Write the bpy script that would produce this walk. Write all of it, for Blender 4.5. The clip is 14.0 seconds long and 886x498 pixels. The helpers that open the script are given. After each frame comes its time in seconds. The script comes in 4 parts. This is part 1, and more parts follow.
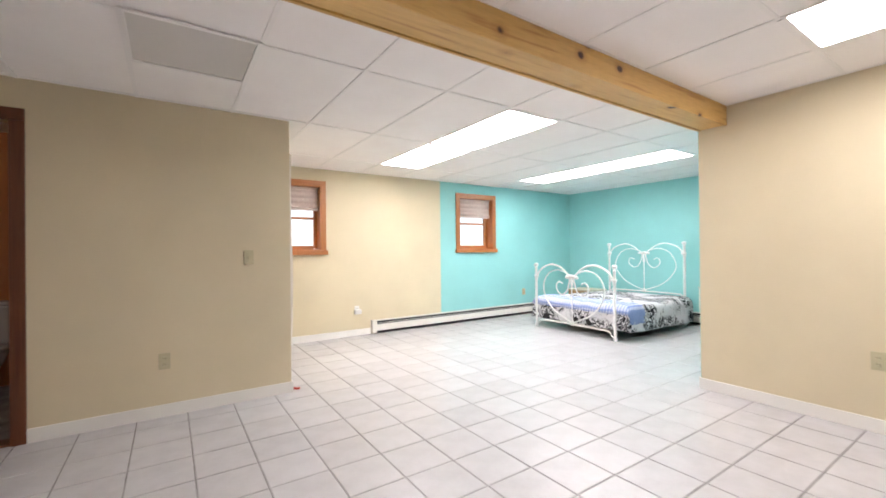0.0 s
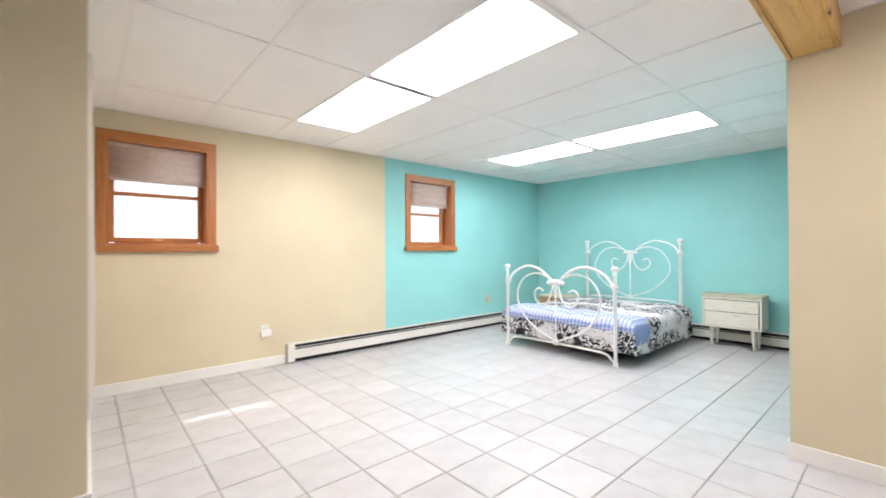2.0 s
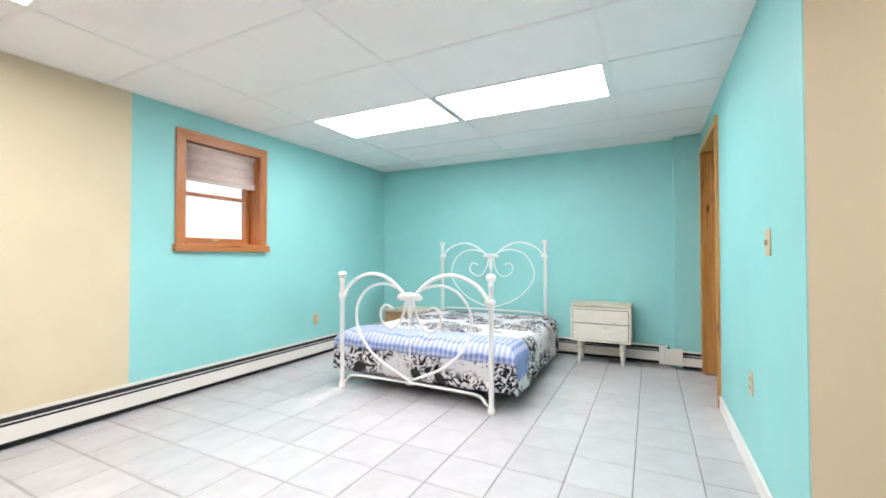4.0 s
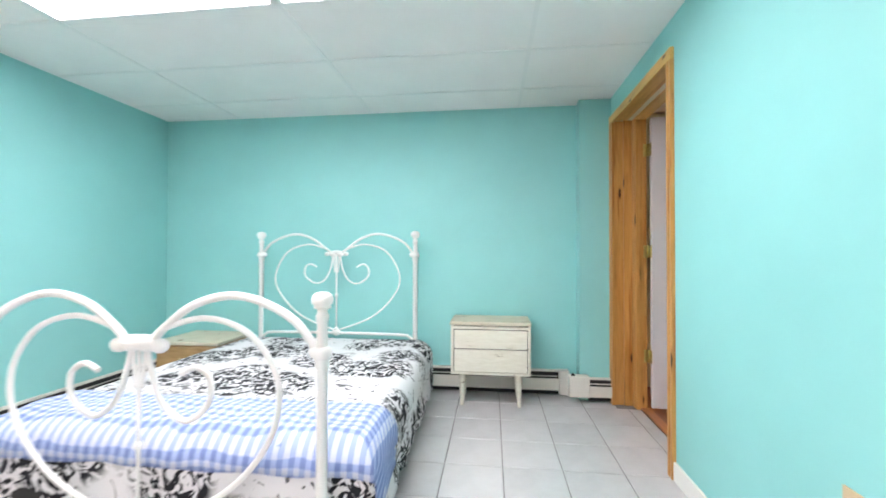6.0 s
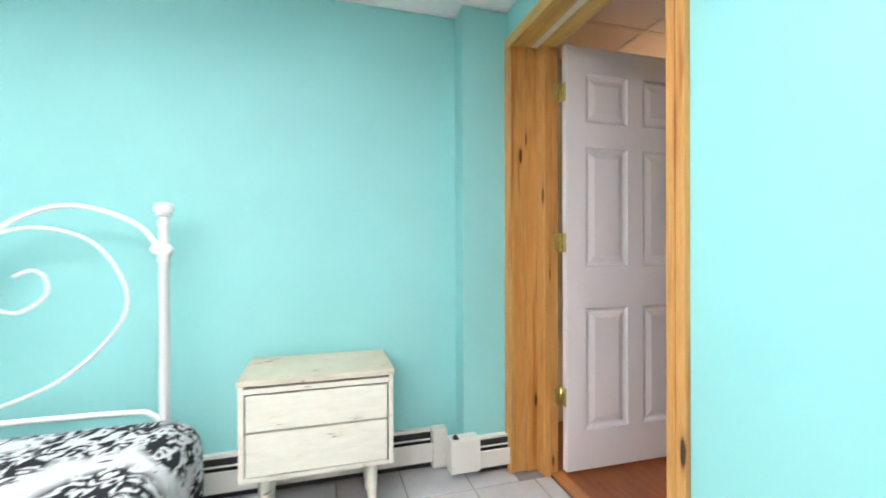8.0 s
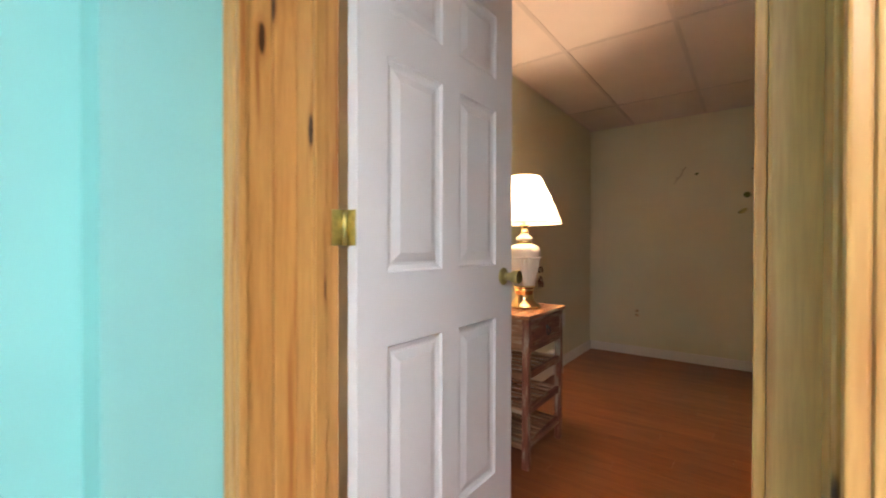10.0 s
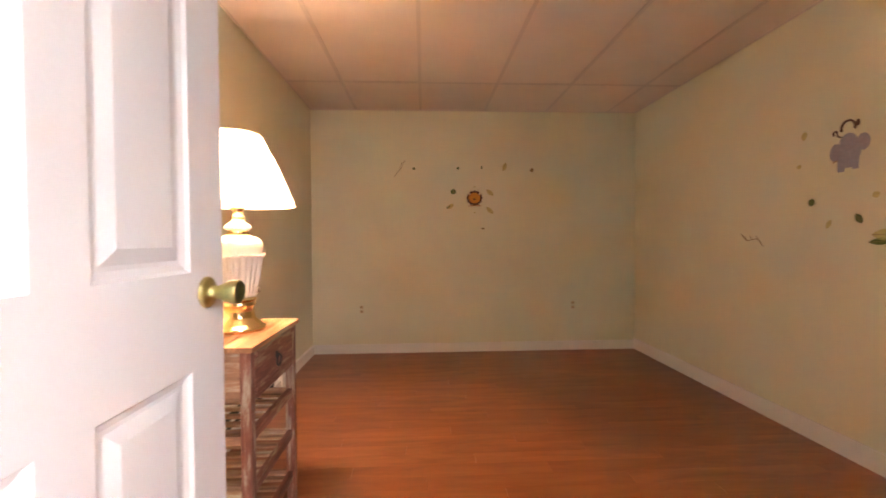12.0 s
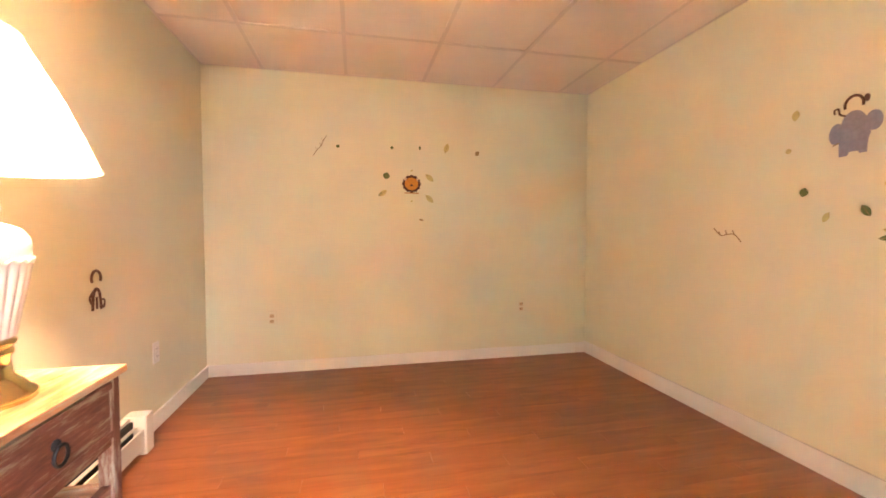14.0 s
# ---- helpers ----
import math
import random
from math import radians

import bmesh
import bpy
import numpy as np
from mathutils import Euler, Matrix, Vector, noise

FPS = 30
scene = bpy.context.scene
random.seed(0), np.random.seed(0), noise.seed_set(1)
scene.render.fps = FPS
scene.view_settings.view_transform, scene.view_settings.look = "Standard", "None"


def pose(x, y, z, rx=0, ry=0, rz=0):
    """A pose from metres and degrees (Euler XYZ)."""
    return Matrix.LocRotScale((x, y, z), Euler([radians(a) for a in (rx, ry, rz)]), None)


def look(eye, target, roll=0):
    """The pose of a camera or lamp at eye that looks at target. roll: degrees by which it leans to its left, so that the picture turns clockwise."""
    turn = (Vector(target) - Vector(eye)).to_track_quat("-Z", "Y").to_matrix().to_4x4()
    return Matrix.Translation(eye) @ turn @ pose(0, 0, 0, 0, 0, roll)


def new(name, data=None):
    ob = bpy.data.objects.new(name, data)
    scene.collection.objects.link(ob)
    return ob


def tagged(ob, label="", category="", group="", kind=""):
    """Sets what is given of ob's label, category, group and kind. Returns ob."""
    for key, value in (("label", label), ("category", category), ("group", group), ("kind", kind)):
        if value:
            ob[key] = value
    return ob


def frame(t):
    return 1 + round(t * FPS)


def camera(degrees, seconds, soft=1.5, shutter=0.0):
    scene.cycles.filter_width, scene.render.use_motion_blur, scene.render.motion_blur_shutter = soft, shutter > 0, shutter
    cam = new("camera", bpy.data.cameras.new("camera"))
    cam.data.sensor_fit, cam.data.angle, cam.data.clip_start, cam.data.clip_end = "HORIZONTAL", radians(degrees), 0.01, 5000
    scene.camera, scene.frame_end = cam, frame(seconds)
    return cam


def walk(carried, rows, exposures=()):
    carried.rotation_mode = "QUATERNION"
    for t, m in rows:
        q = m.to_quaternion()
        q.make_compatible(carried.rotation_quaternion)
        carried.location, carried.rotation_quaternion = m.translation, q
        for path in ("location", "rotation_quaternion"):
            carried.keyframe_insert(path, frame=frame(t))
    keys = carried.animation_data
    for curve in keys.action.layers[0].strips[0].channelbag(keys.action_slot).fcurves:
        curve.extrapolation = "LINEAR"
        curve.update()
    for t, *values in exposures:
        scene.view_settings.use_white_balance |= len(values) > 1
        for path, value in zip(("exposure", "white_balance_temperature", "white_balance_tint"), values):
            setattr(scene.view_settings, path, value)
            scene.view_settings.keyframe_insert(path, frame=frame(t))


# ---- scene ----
cam = camera(94.7, 14.0, soft=1.7, shutter=0.4)
PATH = [
    (0, (0.571, 0.624, 1.184), (1.684, 2.285, 1.191), -0.6),
    (0.5, (0.781, 0.931, 1.179), (1.905, 2.585, 1.189), -0.5),
    (1, (0.995, 1.241, 1.168), (2.15, 2.874, 1.177), -0.4),
    (1.5, (1.191, 1.554, 1.14), (2.397, 3.149, 1.154), -0.3),
    (2, (1.41, 1.854, 1.134), (2.73, 3.357, 1.146), -0.3),
    (2.5, (1.672, 2.134, 1.127), (3.131, 3.501, 1.145), -0.1),
    (3, (1.944, 2.356, 1.107), (3.531, 3.573, 1.132), -0.1),
    (5.5, (3.632, 3.125, 1.1), (5.59, 3.532, 1.131), 0.1),
    (6, (3.99, 3.178, 1.103), (5.976, 3.417, 1.129), 0.1),
    (6.5, (4.345, 3.209, 1.077), (6.344, 3.285, 1.121), 0.1),
    (7, (4.677, 3.237, 1.082), (6.672, 3.109, 1.121), -0.1),
    (9.5, (6.068, 2.865, 1.113), (7.566, 1.54, 1.087), 0.3),
    (10, (6.238, 2.742, 1.079), (7.438, 1.142, 1.065), 0.1),
    (10.5, (6.35, 2.609, 1.077), (7.262, 0.83, 1.055), -0.3),
    (11, (6.465, 2.489, 1.065), (7.039, 0.573, 1.038), -0.4),
    (11.5, (6.522, 2.344, 1.063), (6.727, 0.355, 1.029), -0.3),
    (12, (6.542, 2.222, 1.071), (6.445, 0.225, 1.027), -0.3),
    (12.5, (6.557, 2.097, 1.077), (6.243, 0.123, 1.018), -0.3),
    (13, (6.518, 1.95, 1.075), (6.119, -0.006, 1.007), -0.2),
    (13.5, (6.512, 1.805, 1.079), (6.096, -0.149, 1.006), -0.1),
    (14, (6.508, 1.641, 1.072), (6.083, -0.311, 0.994), -0.0),
]
EXPOSURES = [(0, 0.43, 6600, 11), (3, 0.3, 6500, 10), (7, 0.55, 6500, 10), (9.5, 0.92, 6400, 9), (10, 0.95, 6400, 9), (10.5, 1.12, 6400, 9), (11, 1.35, 6500, 12),
             (11.5, 1.75, 6700, 15), (12, 2.2, 6800, 17), (12.5, 2.6, 6700, 17), (13, 2.87, 6600, 16), (14, 3.37, 6500, 13)]
walk(cam, [(t, look(eye, target, roll)) for t, eye, target, roll in PATH], EXPOSURES)

# ---- light ----
PANEL, BULB, SUN = 14.0, 15.0, 5.0
world = bpy.data.worlds.new("sky")
scene.world = world
world.use_nodes = True
sky = world.node_tree.nodes.new("ShaderNodeTexSky")
sky.sky_type, sky.sun_disc = "NISHITA", False
SUN_WAY = Vector((0.24, -1.0, -1.28))
sky.sun_elevation = math.atan2(1.28, math.hypot(0.24, 1.0))
sky.sun_rotation = math.atan2(-0.24, 1.0)
world.node_tree.links.new(sky.outputs[0], world.node_tree.nodes["Background"].inputs[0])
world.node_tree.nodes["Background"].inputs[1].default_value = 0.1
sun = new("sun", bpy.data.lights.new("sun", "SUN"))
sun.data.energy, sun.data.angle, sun.data.color = SUN, radians(0.5), (1.0, 0.96, 0.9)
sun.matrix_basis = look(Vector((4, 9, 9)), Vector((4, 9, 9)) + SUN_WAY)

# ---- materials ----


class Mat:
    """A node material with short ways to add the usual pieces."""

    def __init__(self, name, rough=0.6, metal=0.0, spec=0.5):
        self.m = bpy.data.materials.new(name)
        self.m.use_nodes = True
        self.t = self.m.node_tree
        self.b = self.t.nodes["Principled BSDF"]
        self.b.inputs["Roughness"].default_value = rough
        self.b.inputs["Metallic"].default_value = metal
        self.b.inputs["Specular IOR Level"].default_value = spec
        self.co = self.t.nodes.new("ShaderNodeTexCoord").outputs["Object"]

    def link(self, a, b):
        self.t.links.new(a, b)

    def coords(self, scale=(1, 1, 1), rot=(0, 0, 0), source=None):
        n = self.t.nodes.new("ShaderNodeMapping")
        n.inputs["Scale"].default_value, n.inputs["Rotation"].default_value = scale, rot
        self.link(source or self.co, n.inputs[0])
        return n.outputs[0]

    def noise(self, scale, detail=4.0, rough=0.55, vec=None, distort=0.0):
        n = self.t.nodes.new("ShaderNodeTexNoise")
        n.inputs["Scale"].default_value, n.inputs["Detail"].default_value = scale, detail
        n.inputs["Roughness"].default_value, n.inputs["Distortion"].default_value = rough, distort
        self.link(vec or self.co, n.inputs["Vector"])
        return n.outputs["Fac"]

    def voronoi(self, scale, vec=None, feature="F1"):
        n = self.t.nodes.new("ShaderNodeTexVoronoi")
        n.feature = feature
        n.inputs["Scale"].default_value = scale
        self.link(vec or self.co, n.inputs["Vector"])
        return n.outputs["Distance"]

    def ramp(self, fac, stops):
        n = self.t.nodes.new("ShaderNodeValToRGB")
        els = n.color_ramp.elements
        while len(els) < len(stops):
            els.new(0.5)
        for e, (p, c) in zip(els, stops):
            e.position, e.color = p, (*c, 1)
        self.link(fac, n.inputs[0])
        return n.outputs[0]

    def math(self, op, a, b=None):
        n = self.t.nodes.new("ShaderNodeMath")
        n.operation = op
        for i, v in enumerate((a, b)):
            if v is None:
                continue
            if isinstance(v, (int, float)):
                n.inputs[i].default_value = v
            else:
                self.link(v, n.inputs[i])
        return n.outputs[0]

    def mix(self, fac, a, b, mode="MIX"):
        n = self.t.nodes.new("ShaderNodeMix")
        n.data_type, n.blend_type = "RGBA", mode
        for i, v in ((0, fac), (6, a), (7, b)):
            if isinstance(v, (int, float)):
                n.inputs[i].default_value = v
            elif isinstance(v, tuple):
                n.inputs[i].default_value = (*v, 1)
            else:
                self.link(v, n.inputs[i])
        return n.outputs[2]

    def random(self):
        return self.t.nodes.new("ShaderNodeObjectInfo").outputs["Random"]

    def colour(self, c):
        if isinstance(c, tuple):
            self.b.inputs["Base Color"].default_value = (*c, 1)
        else:
            self.link(c, self.b.inputs["Base Color"])
        return self

    def bump(self, height, strength=0.2, dist=0.01):
        n = self.t.nodes.new("ShaderNodeBump")
        n.inputs["Strength"].default_value, n.inputs["Distance"].default_value = strength, dist
        self.link(height, n.inputs["Height"])
        self.link(n.outputs[0], self.b.inputs["Normal"])
        return self

    def glow(self, c, strength):
        self.b.inputs["Emission Color"].default_value = (*c, 1)
        self.b.inputs["Emission Strength"].default_value = strength
        return self


def shade(c, k):
    return tuple(min(1.0, v * k) for v in c)


def paint(name, c, rough=0.6, vary=0.06, grain=260, strength=0.12):
    m = Mat(name, rough, spec=0.35)
    big = m.ramp(m.noise(1.3, 3), [(0.3, shade(c, 1 - vary)), (0.7, shade(c, 1 + vary * 0.6))])
    m.colour(big).bump(m.noise(grain, 2), strength, 0.002)
    return m.m


def pine(name, light, dark, axis, rough=0.35, knots=None):
    """Knotty pine with its grain along the axis; knots as (cells across, cells along, size)."""
    m = Mat(name, rough)
    stretch = [9.0, 9.0, 9.0]
    stretch[axis] = 0.55
    v = m.coords(tuple(stretch))
    shift = m.t.nodes.new("ShaderNodeVectorMath")
    shift.operation = "ADD"
    m.link(v, shift.inputs[0])
    m.link(m.math("MULTIPLY", m.random(), 37.0), shift.inputs[1])
    v = shift.outputs[0]
    g = m.ramp(m.noise(1.6, 5, 0.6, v, 0.8), [(0.3, dark), (0.5, light), (0.75, shade(light, 1.12))])
    fine = m.noise(9, 3, 0.6, v)
    g = m.mix(0.35, g, m.ramp(fine, [(0.3, dark), (0.7, light)]))
    g = m.mix(0.22, g, m.ramp(m.noise(26, 2, 0.5, v), [(0.35, shade(dark, 0.85)), (0.65, shade(light, 1.1))]))
    heart = m.ramp(m.noise(3.2, 2, 0.5, v, 0.3), [(0.57, (0, 0, 0)), (0.70, (0.75, 0.75, 0.75))])
    g = m.mix(heart, g, (dark[0] * 0.8, dark[1] * 0.62, dark[2] * 0.5))
    if knots:
        across, along, size = knots
        ks = [across] * 3
        ks[axis] = along
        off = m.t.nodes.new("ShaderNodeVectorMath")
        off.operation = "ADD"
        m.link(m.coords(tuple(ks)), off.inputs[0])
        m.link(m.math("MULTIPLY", m.random(), 11.0), off.inputs[1])
        d = m.math("ADD", m.voronoi(1.0, off.outputs[0]), m.math("MULTIPLY", m.noise(30, 2), 0.05))
        ring = m.ramp(d, [(size + 0.03, (1, 1, 1)), (size * 2.6, (0, 0, 0))])
        g = m.mix(m.math("MULTIPLY", ring, 0.5), g, (dark[0] * 0.7, dark[1] * 0.5, dark[2] * 0.4))
        core = m.ramp(d, [(size + 0.015, (1, 1, 1)), (size + 0.055, (0, 0, 0))])
        g = m.mix(core, g, (0.050, 0.016, 0.006))
    m.colour(g).bump(fine, 0.08, 0.003)
    return m.m


def plain(name, c, rough=0.5, metal=0.0, vary=0.08, scale=18):
    m = Mat(name, rough, metal)
    m.colour(m.ramp(m.noise(scale, 3), [(0.3, shade(c, 1 - vary)), (0.7, shade(c, 1 + vary))]))
    m.bump(m.noise(scale * 14, 2), 0.05, 0.002)
    return m.m


BEIGE = paint("beige_wall_paint", (0.66, 0.575, 0.40))
TEAL = paint("turquoise_wall_paint", (0.288, 0.63, 0.615), 0.55)
SAGE = paint("pale_sage_wall_paint", (0.735, 0.715, 0.55), 0.5)
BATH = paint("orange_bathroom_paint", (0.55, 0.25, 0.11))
WHITE = paint("white_trim_paint", (0.80, 0.78, 0.74), 0.4, 0.03, 90, 0.05)
DOORWHITE = paint("white_door_paint", (0.80, 0.78, 0.79), 0.38, 0.02, 160, 0.06)
HEATER = paint("ivory_heater_enamel", (0.74, 0.72, 0.66), 0.35, 0.05, 60, 0.04)
# flat black; in heater slots and drawer gaps it paints the shade there
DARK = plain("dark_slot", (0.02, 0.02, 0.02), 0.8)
BEDWHITE = paint("white_bed_enamel", (0.82, 0.81, 0.79), 0.3, 0.04, 60, 0.1)
PINE_X = pine("honey_pine_lengthwise", (0.68, 0.42, 0.125), (0.50, 0.26, 0.06), 0, 0.35, (10.0, 3.0, 0.06))
BEAM = pine("honey_pine_beam", (0.70, 0.45, 0.15), (0.56, 0.32, 0.085), 0, 0.4, (5.0, 3.6, 0.115))
PINE_Z = pine("honey_pine_upright", (0.60, 0.32, 0.10), (0.44, 0.19, 0.044), 2, 0.32, (12.0, 2.6, 0.085))
WIN_X = pine("window_pine_lengthwise", (0.46, 0.18, 0.055), (0.33, 0.11, 0.03), 0, 0.35)
WIN_Z = pine("window_pine_upright", (0.46, 0.18, 0.055), (0.33, 0.11, 0.03), 2, 0.35)
DARKWOOD = pine("dark_stained_casing", (0.14, 0.045, 0.016), (0.085, 0.025, 0.01), 2, 0.35)
BRASS = plain("polished_brass", (0.86, 0.68, 0.38), 0.13, 1.0, 0.05)
OLDBRASS = plain("aged_brass", (0.52, 0.45, 0.19), 0.35, 1.0, 0.2, 60)
PLATE = plain("ivory_plastic", (0.50, 0.45, 0.29), 0.4, 0, 0.02)
PLATEWHITE = plain("white_plastic", (0.78, 0.77, 0.74), 0.4, 0, 0.02)
TAN = plain("tan_plastic", (0.60, 0.46, 0.28), 0.4, 0, 0.03)
CERAMIC = plain("cream_ceramic", (0.80, 0.74, 0.66), 0.22, 0, 0.03)
PORCELAIN = plain("white_porcelain", (0.55, 0.53, 0.52), 0.15, 0, 0.02)
CRACK = plain("red_plastic", (0.5, 0.05, 0.03), 0.4)
PLASTER = paint("bare_white_plaster", (0.74, 0.69, 0.62), 0.8, 0.08, 60, 0.4)

_m = Mat("ceiling_tile", 0.85, spec=0.2)
_m.colour(_m.ramp(_m.noise(3, 3), [(0.3, (0.90, 0.875, 0.86)), (0.7, (0.93, 0.91, 0.895))]))
_m.bump(_m.noise(120, 4, 0.7), 0.35, 0.003)
CEIL = _m.m
_m = Mat("ceiling_grid_enamel", 0.5)
_m.colour((0.87, 0.855, 0.84))
GRID = _m.m
# darker copy of GRID: the shade along the tile gaps is in its colour
_m = Mat("ceiling_grid_shaded", 0.6)
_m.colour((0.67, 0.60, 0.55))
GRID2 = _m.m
# copy of CEIL for the small room, the lamp's warm tone put into the colour
_m = Mat("fissured_ceiling_tile_lamp_tint", 0.85, spec=0.2)
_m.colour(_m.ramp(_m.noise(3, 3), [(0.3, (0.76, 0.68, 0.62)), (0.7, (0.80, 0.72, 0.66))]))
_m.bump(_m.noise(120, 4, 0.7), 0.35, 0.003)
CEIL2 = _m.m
_m = Mat("lit_diffuser", 0.5)
_m.colour((0.9, 0.9, 0.9)).glow((1.0, 0.95, 0.985), PANEL)
LIT = _m.m
_m = Mat("dull_diffuser", 0.5)
_m.colour((0.62, 0.60, 0.57)).bump(_m.noise(150, 2), 0.3, 0.002)
UNLIT = _m.m
_m = Mat("white_floor_tile", 0.28)
_tone = _m.math("ADD", _m.math("MULTIPLY", _m.random(), 0.2), _m.math("MULTIPLY", _m.noise(5, 5, 0.65), 0.8))
_m.colour(_m.ramp(_tone, [(0.2, (0.42, 0.41, 0.415)), (0.5, (0.51, 0.50, 0.505)), (0.8, (0.585, 0.575, 0.58))]))
_m.bump(_m.noise(40, 4), 0.12, 0.003)
TILE = _m.m
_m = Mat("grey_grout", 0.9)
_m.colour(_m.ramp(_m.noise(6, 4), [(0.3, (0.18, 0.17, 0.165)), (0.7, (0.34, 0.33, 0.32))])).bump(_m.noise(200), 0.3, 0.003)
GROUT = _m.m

_m = Mat("cherry_laminate", 0.3)
_v = _m.coords((1.3, 8, 1))
_s = _m.t.nodes.new("ShaderNodeVectorMath")
_s.operation = "ADD"
_m.link(_v, _s.inputs[0])
_m.link(_m.math("MULTIPLY", _m.random(), 50.0), _s.inputs[1])
_g = _m.ramp(_m.noise(1.8, 6, 0.62, _s.outputs[0], 0.6), [(0.26, (0.165, 0.047, 0.016)), (0.46, (0.27, 0.085, 0.029)), (0.72, (0.37, 0.133, 0.048))])
_g = _m.mix(_m.math("MULTIPLY", _m.random(), 0.5), _g, (0.21, 0.062, 0.021))
_m.colour(_g).bump(_m.noise(8, 3, 0.6, _s.outputs[0]), 0.05, 0.002)
LAMINATE = _m.m

# bedspread: white cotton with black leaf sprays gathered in clusters
_m = Mat("black_floral_cotton", 0.85, spec=0.2)
_w = _m.t.nodes.new("ShaderNodeTexNoise")
_w.inputs["Scale"].default_value = 9.0
_m.link(_m.co, _w.inputs["Vector"])
_d = _m.mix(0.06, (0.0, 0.0, 0.0), _w.outputs["Color"])
_a = _m.t.nodes.new("ShaderNodeVectorMath")
_a.operation = "ADD"
_m.link(_m.co, _a.inputs[0])
_m.link(_d, _a.inputs[1])
_cl = _m.ramp(_m.voronoi(3.1, _a.outputs[0]), [(0.50, (1, 1, 1)), (0.62, (0, 0, 0))])
_lf = _m.ramp(_m.noise(15, 1.5, 0.4, _m.coords((1, 1, 1), (0.5, 0.4, 0.7)), 2.6), [(0.475, (0, 0, 0)), (0.505, (1, 1, 1))])
_sp = _m.ramp(_m.noise(11, 1, 0.4, None, 2.0), [(0.68, (0, 0, 0)), (0.70, (1, 1, 1))])
_k = _m.math("MAXIMUM", _m.math("MULTIPLY", _cl, _lf), _m.math("MULTIPLY", _sp, 0.85))
_m.colour(_m.mix(_k, (0.68, 0.67, 0.685), (0.016, 0.016, 0.02))).bump(_m.noise(500, 2), 0.15, 0.002)
FLORAL = _m.m


def stripe(m, axis, pitch):
    n = m.t.nodes.new("ShaderNodeSeparateXYZ")
    m.link(m.co, n.inputs[0])
    along = m.math("SUBTRACT", n.outputs[0], n.outputs[2]) if axis == 0 else n.outputs[axis]
    f = m.math("FRACT", m.math("MULTIPLY", along, 1 / pitch))
    return m.math("GREATER_THAN", f, 0.5)


_m = Mat("blue_gingham_cotton", 0.9, spec=0.15)
_sum = _m.math("ADD", stripe(_m, 0, 0.042), stripe(_m, 1, 0.042))
_m.colour(_m.ramp(_m.math("MULTIPLY", _sum, 0.5), [(0.1, (0.55, 0.58, 0.68)), (0.5, (0.33, 0.40, 0.63)), (0.9, (0.18, 0.24, 0.48))]))
_m.bump(_m.noise(300, 2), 0.3, 0.003)
GINGHAM = _m.m

_m = Mat("shabby_cream_paint", 0.6)
_n = _m.noise(14, 6, 0.7, _m.coords((1, 0.6, 3)))
_m.colour(_m.ramp(_n, [(0.30, (0.22, 0.17, 0.12)), (0.345, (0.66, 0.63, 0.53)), (0.7, (0.76, 0.74, 0.65))])).bump(_n, 0.15, 0.004)
SHABBY = _m.m
_m = Mat("scuffed_tan_wood", 0.5)
_n = _m.noise(6, 5, 0.6, _m.coords((1, 1, 8)))
_m.colour(_m.ramp(_n, [(0.3, (0.33, 0.19, 0.08)), (0.7, (0.50, 0.32, 0.15))])).bump(_n, 0.1, 0.003)
TANWOOD = _m.m
_m = Mat("peeling_pale_top", 0.6)
_n = _m.noise(9, 6, 0.7)
_m.colour(_m.ramp(_n, [(0.33, (0.20, 0.13, 0.08)), (0.40, (0.55, 0.50, 0.38)), (0.7, (0.62, 0.58, 0.46))])).bump(_n, 0.2, 0.004)
PEEL = _m.m


def distressed(name, axis, worn, base):
    m = Mat(name, 0.6)
    st = [16.0, 16.0, 16.0]
    st[axis] = 2.2
    n = m.noise(1.5, 7, 0.72, m.coords(tuple(st)))
    m.colour(m.ramp(n, [(0.40, base), (0.52, shade(base, 1.8)), (0.60, worn), (0.80, shade(worn, 1.2))])).bump(n, 0.35, 0.006)
    return m.m


OLDRED_Z = distressed("distressed_red_wood_upright", 2, (0.42, 0.35, 0.27), (0.13, 0.045, 0.027))
OLDRED_Y = distressed("distressed_red_wood_crosswise", 1, (0.38, 0.29, 0.19), (0.13, 0.045, 0.027))
OLDRED_X = distressed("distressed_grey_wood_panel", 0, (0.52, 0.43, 0.31), (0.22, 0.12, 0.07))
OLDTOP = distressed("worn_orange_top", 1, (0.60, 0.45, 0.28), (0.36, 0.17, 0.08))

_m = Mat("lamp_shade_fabric", 0.9, spec=0.1)
_m.colour((0.85, 0.78, 0.64))
_tr = _m.t.nodes.new("ShaderNodeBsdfTranslucent")
_tr.inputs["Color"].default_value = (0.95, 0.85, 0.70, 1)
_mx = _m.t.nodes.new("ShaderNodeMixShader")
_mx.inputs[0].default_value = 0.5
_m.link(_m.b.outputs[0], _mx.inputs[1])
_m.link(_tr.outputs[0], _mx.inputs[2])
_m.link(_mx.outputs[0], _m.t.nodes["Material Output"].inputs["Surface"])
SHADE = _m.m
_m = Mat("glowing_bulb", 0.5)
_m.colour((0.9, 0.85, 0.75)).glow((1.0, 0.60, 0.33), 6.0)
BULBMAT = _m.m
_m = Mat("window_glass", 0.02)
_m.b.inputs["Transmission Weight"].default_value = 1.0
_m.b.inputs["IOR"].default_value = 1.45
GLASS = _m.m
_m = Mat("folded_blind_cloth", 0.9, spec=0.1)
_m.colour(_m.ramp(_m.noise(30, 3), [(0.3, (0.54, 0.44, 0.39)), (0.7, (0.62, 0.52, 0.46))])).bump(_m.noise(300), 0.3, 0.002)
BLIND = _m.m
